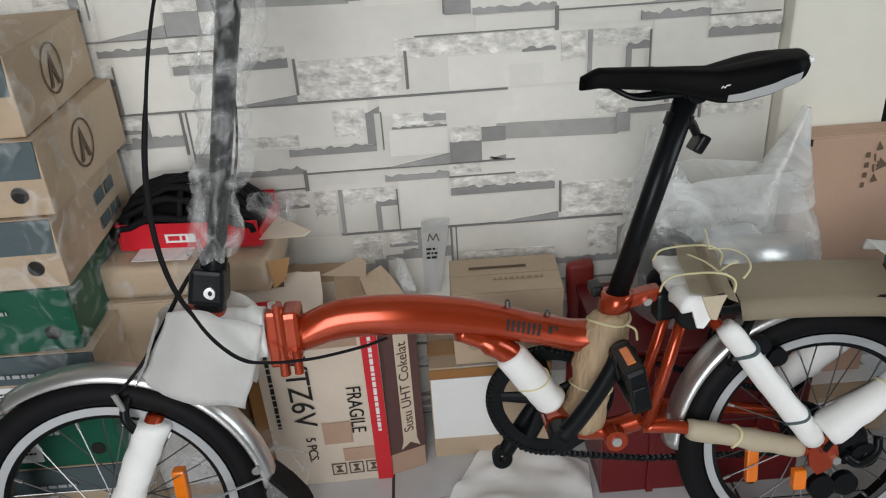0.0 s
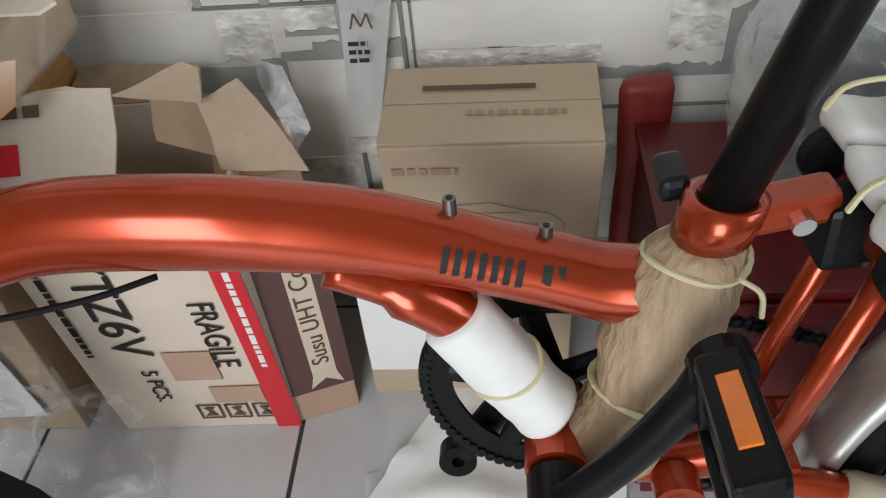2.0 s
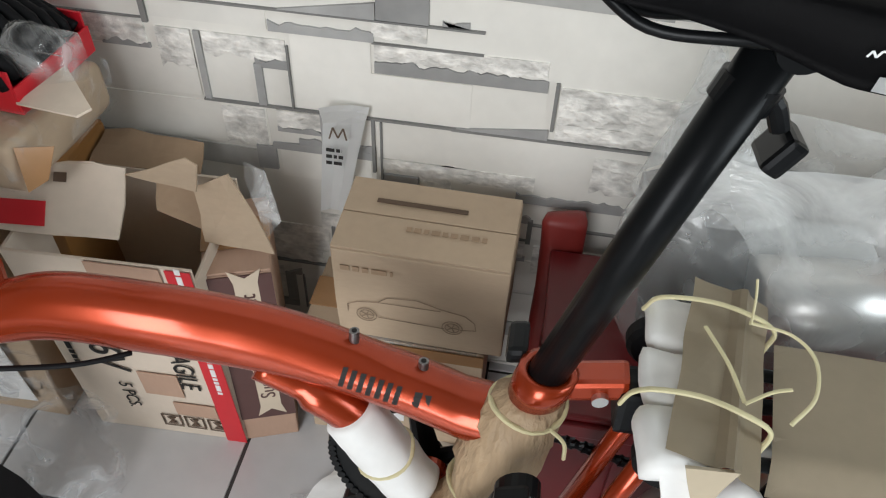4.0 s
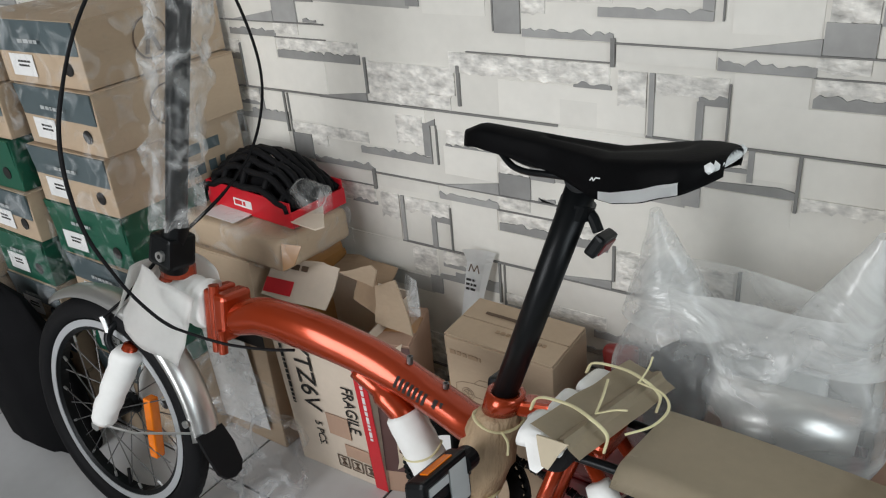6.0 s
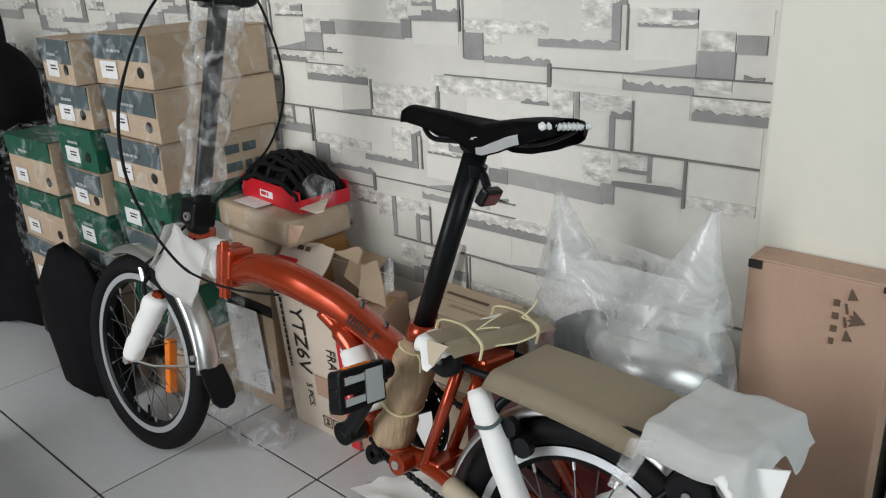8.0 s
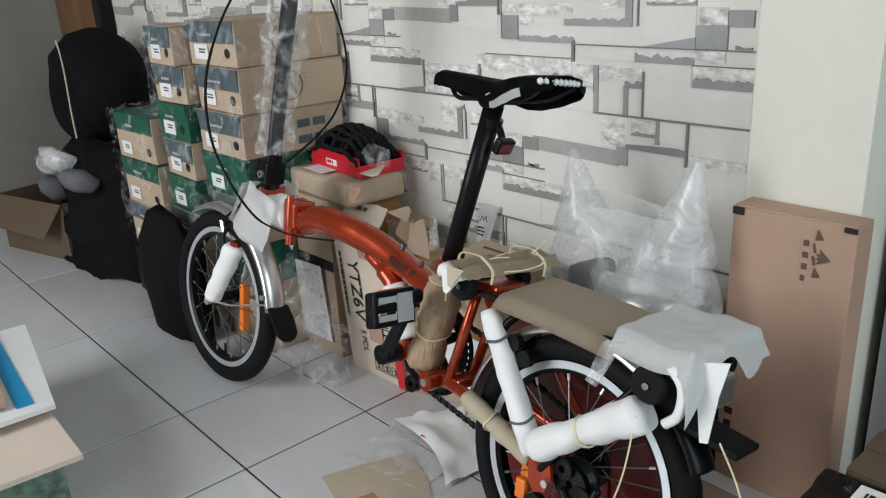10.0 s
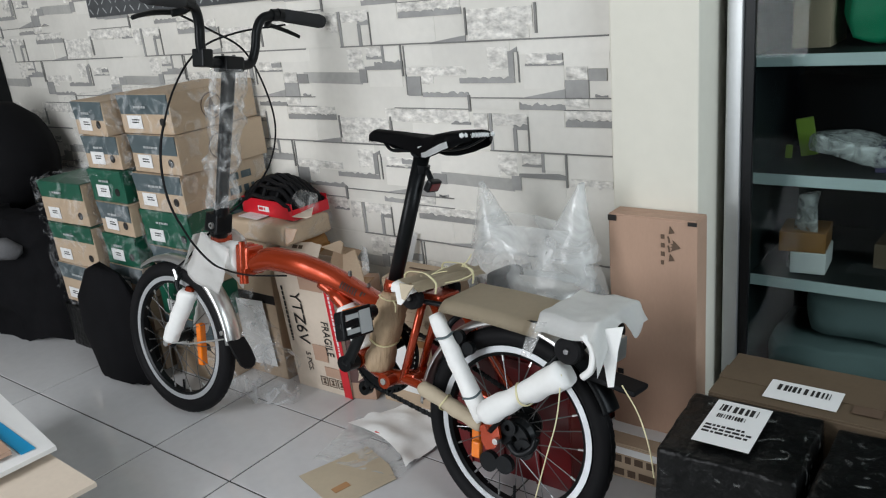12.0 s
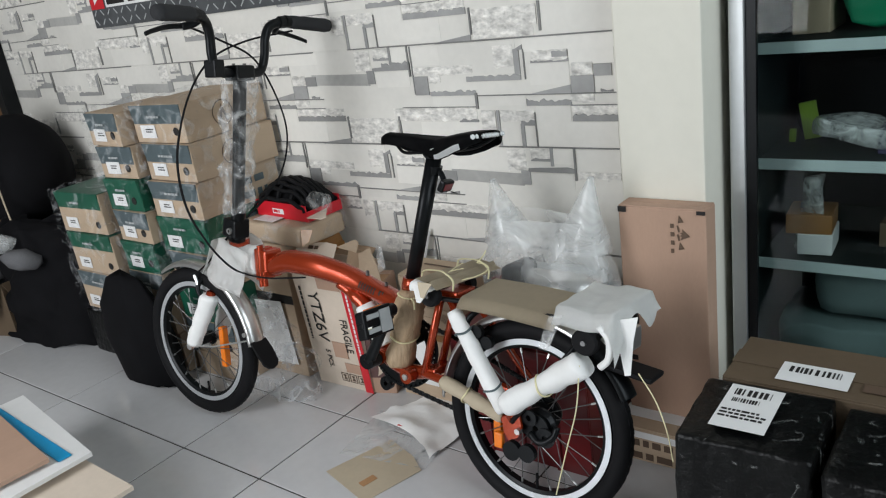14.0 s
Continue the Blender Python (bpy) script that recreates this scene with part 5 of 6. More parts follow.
for s in (-1, 1):
    g0, g1 = C + Vector((0.030, s * 0.160, 0.123)), C + Vector((0.058, s * 0.285, 0.118))
    gp = [g0.lerp(g1, k / 8) for k in range(9)]
    gr = bike_tube("grip", gp, [0.0150, 0.0165, 0.0160, 0.0168, 0.0168, 0.0170, 0.0172, 0.0176, 0.0150], M_GRIP, "dark rubber handlebar grip", handlebar, 20, TURN)
    part("grip_collar", moved(tube([g0, g0 + (g0 - g1).normalized() * 0.014], 0.0150, 18), TURN), M_BLACKMETAL, gr)
    lv = part("brake_lever_body", moved(tube(curve([C + Vector((0.022, s * 0.128, 0.118)), C + Vector((0.004, s * 0.135, 0.106)), C + Vector((-0.016, s * 0.150, 0.100))], 4), 0.0085, 12), TURN), M_BLACKMETAL, handlebar, "black brake lever body", smooth=True)
    part("brake_lever", moved(tube(curve([C + Vector((-0.014, s * 0.146, 0.102)), C + Vector((-0.020, s * 0.19, 0.098)), C + Vector((-0.012, s * 0.235, 0.088)), C + Vector((-0.006, s * 0.262, 0.080))], 5), [0.0062 - 0.0001 * k for k in range(16)], 10, True, None, 0.6), TURN), M_BLACKMETAL, lv, smooth=True)
    part("lever_clamp", moved(tube([C + Vector((0.022, s * 0.130, 0.121)), C + Vector((0.026, s * 0.146, 0.122))], 0.0145, 16), TURN), M_BLACKMETAL, lv)
cables = (
    [(-0.155, 0.145, 1.055), (-0.205, 0.03, 1.03), (-0.215, -0.075, 0.985), (-0.235, -0.135, 0.90), (-0.255, -0.165, 0.78), (-0.262, -0.155, 0.66), (-0.250, -0.125, 0.565), (-0.215, -0.085, 0.500), (-0.165, -0.055, 0.470), (-0.10, -0.040, 0.462), (-0.03, -0.030, 0.468), (0.01, -0.012, 0.470)],
    [(-0.155, -0.165, 1.055), (-0.205, -0.05, 1.03), (-0.220, 0.055, 0.990), (-0.215, 0.115, 0.90), (-0.215, 0.145, 0.80), (-0.225, 0.125, 0.70), (-0.255, 0.07, 0.62), (-0.305, 0.0, 0.53), (-0.355, -0.04, 0.46), (-0.378, -0.042, 0.435)],
)
for pts in cables:
    bike_tube("brake_cable", curve(pts, 8), 0.0026, M_BLACKRUB, "thin black brake cable", bike, 8)
# seat tube, wrap, clamp, post
part("seat_tube", tube([(0.362, 0, 0.480), (0.300, 0, 0.262)], 0.0185, 20), M_REDPAINT, bike, smooth=True)
ka, kb = (0.3565, -0.005, 0.468), (0.307, -0.004, 0.262)
wrapped("paper_wrap", ka, kb, 0.0360, M_KRAFT, "crinkled kraft paper tied round the seat tube", 3.0, (0.74, 0.92, 0.98, 1.04, 1.02, 0.92, 0.82, 0.96, 1.0, 0.95), bulge=0.06)
for t, r in ((0.075, 0.0310), (0.63, 0.0325)):
    part("tie", ring(ka, kb, t, r, 0.0019), M_TIE, bike, "cream plastic tie round the paper")
part("tie_end", tube(curve([(0.372, -0.028, 0.445), (0.384, -0.034, 0.435), (0.386, -0.036, 0.418)], 4), 0.0016, 6), M_TIE, bike)
sc = part("seat_clamp", moved(lathe([(0.016, -0.014), (0.0235, -0.014), (0.0245, 0.0), (0.0235, 0.013), (0.016, 0.013)], (0, 0, 0), "z", 28), pose(0.3620, -0.009, 0.482, 0, 14, 0)), M_REDPAINT, bike, "orange-red seat clamp", smooth=True)
part("clamp_lug", boxm(0.380, 0.425, -0.014, 0.014, 0.462, 0.484, 0.005), M_REDPAINT, sc)
part("clamp_lever", boxm(0.330, 0.348, 0.002, 0.040, 0.489, 0.503, 0.005), M_BLACKMETAL, sc, "black clamp lever")
part("clamp_bolt", disc((0.405, -0.016, 0.468), 0.006, -0.004, 0.002, "y", 12), M_SILVER, sc)
post = part("seat_post", tube([(0.3625, -0.011, 0.488), (0.432, -0.002, 0.768)], 0.0158, 28), M_BLACKMETAL, bike, "long black seat post", smooth=True)
part("post_head", tube([(0.432, 0, 0.762), (0.4365, 0, 0.782)], 0.013, 18), M_BLACKMETAL, post)
part("rail_clamp", moved(boxm(-0.022, 0.022, -0.024, 0.024, -0.010, 0.010, 0.005), pose(0.440, 0, 0.782, 0, 4, 0)), M_BLACKMETAL, post, "black saddle clamp")
part("clamp_disc", disc((0.438, -0.026, 0.778), 0.014, -0.004, 0.004, "y", 20), M_BLACKMETAL, post)
refl = part("rear_reflector", moved(boxm(-0.007, 0.007, -0.018, 0.018, -0.013, 0.013, 0.004), pose(0.456, 0, 0.706, 0, 28, 0)), M_BLACKMETAL, bike, "black reflector housing under the saddle")
part("red_lens", moved(boxm(0.0062, 0.0085, -0.013, 0.013, -0.008, 0.008, 0.001), pose(0.456, 0, 0.706, 0, 28, 0)), M_REDCRATE, refl, "red reflector lens")
part("reflector_strap", tube(curve([(0.452, 0, 0.718), (0.442, 0, 0.735), (0.428, 0, 0.738)], 4), 0.006, 10), M_BLACKMETAL, refl)
part("post_band", tube([(0.424, 0, 0.732), (0.428, 0, 0.748)], 0.0182, 24), M_BLACKMETAL, refl)
# saddle
S0, S1 = 0.290, 0.574


def saddle_section(s):
    half_w = float(np.interp(s, (0, 0.04, 0.12, 0.40, 0.60, 0.78, 0.90, 0.97, 1.0), (0.004, 0.014, 0.019, 0.026, 0.044, 0.066, 0.070, 0.056, 0.030)))
    top = float(np.interp(s, (0, 0.08, 0.3, 0.6, 0.85, 1.0), (0.806, 0.816, 0.813, 0.808, 0.820, 0.822)))
    deep = float(np.interp(s, (0, 0.08, 0.30, 0.45, 0.58, 0.68, 0.8, 0.92, 1.0), (0.005, 0.012, 0.015, 0.021, 0.030, 0.034, 0.030, 0.020, 0.008)))
    return half_w, top, deep


def saddle_place(u, v):
    hw, top, deep = saddle_section(u)
    a = math.pi * (v - 0.5) * 1.16
    y = hw * math.sin(a) if abs(a) < math.pi / 2 else hw * math.copysign(1, a) * (1 - 0.25 * (abs(a) - math.pi / 2))
    z = top - 0.010 * (1 - math.cos(a)) - deep * max(0.0, abs(v - 0.5) * 2 - 0.62) / 0.38
    if abs(v - 0.5) < 0.12 and 0.35 < u < 0.85:
        z -= 0.004 * (1 - abs(v - 0.5) / 0.12)
    return Vector((S0 + (S1 - S0) * u, y, z))


saddle = part("saddle", sheet(44, 28, saddle_place, 0.006), M_SADDLE, bike, "black saddle with white side trim", smooth=True)
for side in (0, 1):
    def trim_place(u, v, side=side):
        s = 0.625 + 0.285 * u
        w = 0.004 + (0.042 + 0.040 * u) * v
        p = saddle_place(s, 1 - w if side else w)
        return p + Vector((0.0, 0.0035 * (1 if p.y > 0 else -1), 0.001))
    part("white_trim", sheet(16, 5, trim_place, 0.0016), M_WHITE, saddle, "glossy white trim panel")
tail = bmesh.new()
for k in range(11):
    y = -0.05 + 0.01 * k
    bmesh.ops.create_icosphere(tail, subdivisions=1, radius=0.0055, matrix=Matrix.Translation((S1 - 0.004 - 0.30 * y * y * 14 * 0.3, y, 0.812)))
part("tail_beading", tail, M_WHITE, saddle, "white beading along the tail")
part("small_print", stroke([(0.0, 0.0), (0.002, 0.003), (0.004, 0.0), (0.006, 0.003), (0.011, 0.003)], face((0.458, -0.0475, 0.784), (1, -0.20, 0.1), (0, 0.25, 1)), 0.0011), M_WHITE, saddle)
for s in (-1, 1):
    part("rail", tube(curve([(0.330, 0, 0.792), (0.365, s * 0.014, 0.775), (0.410, s * 0.021, 0.776), (0.470, s * 0.021, 0.778), (0.520, s * 0.026, 0.786), (0.560, s * 0.034, 0.806)], 6), 0.0036, 10), M_BLACKMETAL, saddle, smooth=True)
# cranks, chainring, pedal
bb = part("bottom_bracket", lathe([(0.012, -0.038), (0.0225, -0.038), (0.0225, 0.038), (0.012, 0.038)], (0.268, 0, 0.283), "y", 28), M_REDPAINT, bike, "orange-red bottom bracket shell", smooth=False)
ringm = bmesh.new()
n = 44
rings = []
for k in range(n * 4):
    a = 2 * math.pi * k / (n * 4)
    ro = 0.100 + (0.0035 if k % 4 in (1, 2) else -0.0015)
    rings.append([ringm.verts.new((0.268 + r * math.cos(a), y, 0.283 + r * math.sin(a))) for r, y in ((0.079, 0.047), (ro, 0.047), (ro, 0.051), (0.079, 0.051))])
for k in range(len(rings)):
    a, b = rings[k], rings[(k + 1) % len(rings)]
    for j in range(4):
        ringm.faces.new((a[j], a[(j + 1) % 4], b[(j + 1) % 4], b[j]))
cr = part("chainring", ringm, M_BLACKMETAL, bike, "black toothed chainring")
for k in range(5):
    a = 2 * math.pi * k / 5 + 0.5
    part("spider_arm", tube([(0.268, 0.049, 0.283), (0.268 + 0.082 * math.cos(a), 0.049, 0.283 + 0.082 * math.sin(a))], [0.016, 0.010], 10, True, None, 0.4), M_BLACKMETAL, cr)
part("guard_ring", lathe([(0.1035, 0.053), (0.1075, 0.053), (0.1075, 0.056), (0.098, 0.056), (0.098, 0.054)], (0.268, 0, 0.283), "y", 60), M_BLACKMETAL, cr, "thin black guard ring")
arm = part("crank_arm", tube(curve([(0.268, -0.066, 0.283), (0.292, -0.072, 0.322), (0.325, -0.078, 0.378), (0.352, -0.080, 0.428)], 6), [0.0185, 0.0175, 0.0165] + [0.0148] * 14 + [0.0160, 0.0170], 16, True, None, 0.62), M_BLACKMETAL, bike, "black crank arm", smooth=True)
part("crank_boss", disc((0.268, -0.066, 0.283), 0.0215, -0.010, 0.022, "y", 24), M_BLACKMETAL, arm)
part("pedal_eye", disc((0.353, -0.080, 0.430), 0.0175, -0.010, 0.008, "y", 20), M_BLACKMETAL, arm)
farm = part("crank_arm", tube(curve([(0.268, 0.068, 0.283), (0.232, 0.072, 0.232), (0.190, 0.076, 0.168)], 6), 0.0150, 14, True, None, 0.6), M_BLACKMETAL, bike, smooth=True)
part("pedal_eye", lathe([(0.006, 0.068), (0.018, 0.068), (0.018, 0.084), (0.006, 0.084)], (0.186, 0, 0.163), "y", 20), M_BLACKMETAL, farm)
PED = pose(0.353, -0.126, 0.416, 0, -8, 0)  # the pedal hangs upright
pedal = part("pedal", moved(boxm(-0.010, 0.010, -0.046, 0.050, -0.008, 0.008, 0.003), PED), M_BLACKMETAL, bike, "black platform pedal with amber reflector")
for nm, b in (("cage_side", (-0.013, 0.013, -0.044, -0.034, -0.032, 0.032)), ("cage_side", (-0.013, 0.013, 0.034, 0.042, -0.032, 0.032)), ("cage_end", (-0.013, 0.013, -0.043, 0.041, 0.022, 0.035)), ("cage_end", (-0.013, 0.013, -0.043, 0.041, -0.035, -0.023)), ("cage_bar", (-0.009, 0.009, -0.004, 0.006, -0.030, 0.030))):
    part(nm, moved(boxm(*b, 0.004), PED), M_BLACKMETAL, pedal)
for nm, b in (("grip_plate", (0.0105, 0.0135, 0.004, 0.038, -0.030, 0.026)), ("grip_tab", (0.0105, 0.0135, -0.034, 0.002, 0.010, 0.022)), ("grip_tab", (0.0105, 0.0135, -0.034, 0.002, -0.024, -0.012))):
    part(nm, moved(boxm(*b, 0.001), PED), M_GREYPLAST, pedal, "grey pedal plate")
part("amber_reflector", moved(boxm(-0.0058, 0.0058, -0.024, 0.022, 0.0345, 0.0372, 0.001), PED), M_ORANGE, pedal, "amber pedal reflector")
# rear triangle
yoke = part("rear_yoke", tube(curve([(0.272, 0, 0.262), (0.315, 0, 0.248), (0.360, 0, 0.247), (0.402, 0, 0.258)], 5), 0.0165, 16), M_REDPAINT, bike, "orange-red rear pivot tube", smooth=True)
pv = part("pivot", disc((0.356, -0.030, 0.247), 0.0170, -0.010, 0.014, "y", 24), M_REDPAINT, yoke, "round pivot boss")
part("pivot_bolt", disc((0.356, -0.042, 0.247), 0.0075, -0.002, 0.002, "y", 16), M_SILVER, pv)
for s in (-1, 1):
    part("chain_stay", tube(curve([(0.398, s * 0.028, 0.262), (0.46, s * 0.036, 0.258), (0.56, s * 0.048, 0.235), (0.648, s * 0.056, 0.216)], 6), 0.0105, 14), M_REDPAINT, bike, "orange-red chain stay", smooth=True)
    part("upright_stay", tube([(0.402, s * 0.030, 0.262), (0.456, s * 0.030, 0.456)], 0.0088, 14), M_REDPAINT, bike, "slim orange-red upright stay", smooth=True)
    part("seat_stay", tube([(0.478, s * 0.034, 0.452), (0.655, s * 0.062, 0.222)], 0.0088, 12), M_REDPAINT, bike, "orange-red seat stay", smooth=True)
    part("dropout", rough_up(plate([(-0.030, 0.012), (-0.008, 0.034), (0.010, 0.030), (0.016, 0.002), (0.006, -0.020), (-0.014, -0.030), (-0.026, -0.016)], 0.006, face((0.662, s * 0.062, 0.212), (1, 0, 0), (0, 0, 1))), 0.001, 40), M_REDPAINT, bike, "orange-red dropout plate")
    part("axle_nut", disc((0.672, s * 0.070, 0.208), 0.0065, -0.006, 0.005, "y", 6), M_SILVER, bike)
part("stay_bridge", boxm(0.404, 0.432, -0.034, 0.034, 0.258, 0.276, 0.004), M_REDPAINT, bike)
part("top_block", rough_up(boxm(0.438, 0.500, -0.036, 0.036, 0.440, 0.466, 0.006), 0.001, 30), M_REDPAINT, bike, "orange-red rear frame block")
part("latch", boxm(0.418, 0.446, -0.018, 0.018, 0.428, 0.474, 0.006), M_BLACKMETAL, bike, "black frame latch")
wrapped("paper_wrap", (0.458, -0.038, 0.258), (0.628, -0.056, 0.222), 0.0155, M_PAD, "tan card rolled round a chain stay", 12.0, (1.1, 1.0, 1.0, 0.9))
part("tie", ring((0.458, -0.038, 0.258), (0.628, -0.056, 0.222), 0.42, 0.0166, 0.0014), M_TIE, bike)
sa, sb = (0.503, -0.052, 0.430), (0.640, -0.068, 0.240)
wrapped("foam_sleeve", sa, sb, 0.0175, M_FOAM, "white foam sleeve round a seat stay", 13.0, (0.9, 1.0, 1.05, 1.0))
for t in (0.22, 0.78):
    part("tie", ring(sa, sb, t, 0.0188, 0.0020), M_SLATE, bike, "thin blue-grey tape band")
ra, rb = (0.648, -0.074, 0.258), (0.815, -0.080, 0.384)
wrapped("foam_sleeve", ra, rb, 0.0245, M_FOAM, "white foam sleeve round the rack strut", 15.0, (1.1, 0.95, 0.85, 1.0, 1.15))
wrapped("foam_sleeve", (0.648, 0.074, 0.258), (0.815, 0.080, 0.384), 0.0225, M_FOAM, "white foam sleeve round the far rack strut", 16.0)
part("tie", ring(ra, rb, 0.5, 0.0225, 0.0012), M_TIE, bike)
part("amber_reflector", boxm(0.612, 0.632, -0.070, -0.056, 0.160, 0.192, 0.003), M_ORANGE, bike, "small amber tab")
cass = part("sprocket", lathe([(0.012, 0.030), (0.034, 0.030), (0.036, 0.034), (0.034, 0.042), (0.012, 0.042)], (0.672, 0, 0.208), "y", 32), M_BLACKMETAL, bike, "black rear sprocket")
for k in range(3):
    part("cog", lathe([(0.014, 0.043 + 0.005 * k), (0.033 - 0.004 * k, 0.043 + 0.005 * k), (0.033 - 0.004 * k, 0.0455 + 0.005 * k), (0.014, 0.0455 + 0.005 * k)], (0.672, 0, 0.208), "y", 28), M_CHAIN, cass)
for x, z, r in ((0.655, 0.162, 0.020), (0.690, 0.165, 0.018)):
    part("jockey_wheel", disc((x, -0.066, z), r, -0.006, 0.006, "y", 20), M_BLACKMETAL, bike, "black tension wheel")
shifter = part("rear_shifter", lathe([(0.010, -0.046), (0.030, -0.044), (0.036, -0.036), (0.036, -0.030), (0.010, -0.028)], (0.700, 0, 0.214), "y", 30), M_BLACKMETAL, bike, "dark gear cluster beside the rear hub")
for k, (x, z, rr) in enumerate(((0.700, 0.214, 0.028), (0.722, 0.200, 0.020), (0.690, 0.236, 0.016))):
    part("gear", lathe([(0.006, -0.054 - 0.004 * k), (rr, -0.053 - 0.004 * k), (rr, -0.049 - 0.004 * k), (0.006, -0.048 - 0.004 * k)], (x, 0, z), "y", 22), M_BLACKMETAL, shifter)
part("shifter_arm", tube(curve([(0.690, -0.058, 0.205), (0.712, -0.060, 0.190), (0.738, -0.056, 0.205), (0.744, -0.048, 0.226)], 4), 0.0065, 10), M_BLACKMETAL, shifter, smooth=True)
links = bmesh.new()
for a, b in (((0.255, 0.049, 0.183), (0.420, 0.049, 0.156)), ((0.420, 0.049, 0.156), (0.655, 0.049, 0.146)), ((0.268, 0.049, 0.383), (0.672, 0.049, 0.241))):
    a, b = Vector(a), Vector(b)
    n = int((b - a).length / 0.0088)
    for k in range(n):
        p, q = a.lerp(b, k / n), a.lerp(b, (k + 0.92) / n)
        y = 0.0035 if k % 2 else 0.0018
        for s in (-1, 1):
            tube([p + Vector((0, s * y, 0)), (p + q) / 2 + Vector((0, s * y, 0)), q + Vector((0, s * y, 0))], [0.0052, 0.0036, 0.0052], 6, True, links, 0.35)
for k in range(38):
    a = radians(95 + 5.0 * k)
    c = Vector((0.268 + 0.1015 * math.cos(a), 0.049, 0.283 + 0.1015 * math.sin(a)))
    tube([c + Vector((0, -0.004, 0)), c + Vector((0, 0.004, 0))], 0.0046, 8, True, links)
part("chain", links, M_BLACKMETAL, bike, "dark grey steel roller chain")
bcal = part("rear_brake", tube(curve([(0.520, -0.040, 0.360), (0.535, -0.045, 0.412), (0.560, -0.02, 0.440), (0.560, 0.02, 0.440), (0.535, 0.045, 0.412), (0.520, 0.040, 0.360)], 5), 0.007, 10), M_BLACKMETAL, bike, "black rear brake caliper", smooth=True)
for x, z in ((0.560, 0.392), (0.585, 0.372)):
    part("brake_roller", disc((x, -0.046, z), 0.014, -0.006, 0.006, "y", 18), M_BLACKMETAL, bcal)
# rollers and rack
for x, y, z in ((0.452, -0.062, 0.460), (0.820, -0.082, 0.427), (0.452, 0.062, 0.460), (0.820, 0.082, 0.427)):
    ro = part("roller", lathe([(0.006, -0.011), (0.022, -0.011), (0.0255, -0.006), (0.0255, 0.006), (0.022, 0.011), (0.006, 0.011)], (x, y, z), "y", 28), M_BLACKRUB, bike, "small black rolling wheel")
    part("roller_bolt", disc((x, y - 0.010, z), 0.0050, -0.004, 0.002, "y", 12), M_CHAIN, ro)
for s in (-1, 1):
    part("rack_rail", tube(curve([(0.46, s * 0.050, 0.452), (0.60, s * 0.046, 0.452), (0.80, s * 0.046, 0.450), (0.86, s * 0.040, 0.446)], 6), 0.006, 10), M_BLACKMETAL, bike, smooth=True)
    part("rack_strut", tube([(0.655, s * 0.066, 0.222), (0.83, s * 0.06, 0.465)], 0.006, 10), M_BLACKMETAL, bike, smooth=True)
for x0, x1, y0, y1, s in ((0.424, 0.478, -0.100, -0.046, 1.0), (0.430, 0.484, -0.040, 0.014, 2.0), (0.438, 0.488, 0.020, 0.078, 3.0)):
    bm = boxm(x0, x1, y0, y1, 0.478, 0.502, 0.009)
    bmesh.ops.subdivide_edges(bm, edges=[e for e in bm.edges if e.calc_length() > 0.015], cuts=3, use_grid_fill=True)
    part("foam_pad", rough_up(bm, 0.006, 26, s), M_FOAM, bike, "soft white foam piece tied on the rack front", smooth=True)
part("foam_flap", rough_up(plate([(0, 0), (0.046, 0.010), (0.040, -0.006), (0.018, -0.036), (0.010, -0.034)], 0.004, face((0.436, -0.096, 0.487), (1, 0.05, 0), (0, 0.1, 1))), 0.003, 30), M_FOAM, bike, "pointed foam flap hanging at the rack front")
PADM = pose(0.487, -0.006, 0.508, 4, 10, -10)


def pad_place(u, v):
    x, y = (u - 0.5) * 0.066, (v - 0.5) * 0.185
    fold = 0.010 * max(0.0, 1 - abs(u - 0.62) / 0.12)
    return Vector((x, y, fold - 0.022 * max(0.0, u - 0.7) + 0.006 * noise.noise(Vector((9 * x * 3, 20 * y, 1)))))


pad = part("card_pad", moved(sheet(14, 20, pad_place, 0.008), PADM), M_PAD, bike, "folded tan card tied over the rack front", smooth=False)
part("card_flap", rough_up(plate([(0.004, 0), (0.040, 0.0), (0.032, -0.016), (0.024, -0.036), (0.016, -0.034), (0.008, -0.014)], 0.003, face((0.446, -0.098, 0.502), (1, 0.05, 0), (0, 0.2, 1))), 0.002, 30), M_PAD, pad)
for k, y in enumerate((-0.050, 0.052)):
    part("tie", moved(tube(curve([(-0.062, y, -0.022), (-0.056, y, 0.000), (-0.02, y + 0.004, 0.012), (0.012, y - 0.004, 0.020), (0.034, y, 0.006), (0.036, y, -0.02)], 5), 0.0017, 8, True, None, 1.6), PADM), M_TIE, pad, "cream plastic tie over the pad")
for pts in ([(0.010, 0.052, 0.020), (0.05, 0.050, 0.026), (0.075, 0.030, 0.024), (0.078, -0.01, 0.018), (0.060, -0.045, 0.010)], [(0.012, -0.05, 0.020), (0.03, -0.035, 0.030), (0.045, -0.028, 0.036)], [(0.012, 0.05, 0.020), (0.008, 0.075, 0.034), (0.002, 0.09, 0.046)], [(-0.028, 0.035, 0.010), (-0.005, -0.01, 0.018), (0.012, -0.048, 0.019)]):
    part("tie_loop", moved(tube(curve(pts, 7), 0.0014, 8, True, None, 1.5), PADM @ Matrix.Diagonal((0.78, 0.82, 0.85, 1))), M_TIE, pad, "loose loop of cream tie")


def board_place(u, v):
    x = 0.522 + 0.018 * v + 0.225 * u + 0.012 * v * u
    y = -0.068 + 0.120 * v
    z = 0.462 + 0.024 * v - 0.012 * u - 0.020 * max(0.0, 1 - v / 0.16) ** 1.5 + 0.003 * math.sin(3.2 * u)
    return Vector((x, y, z))


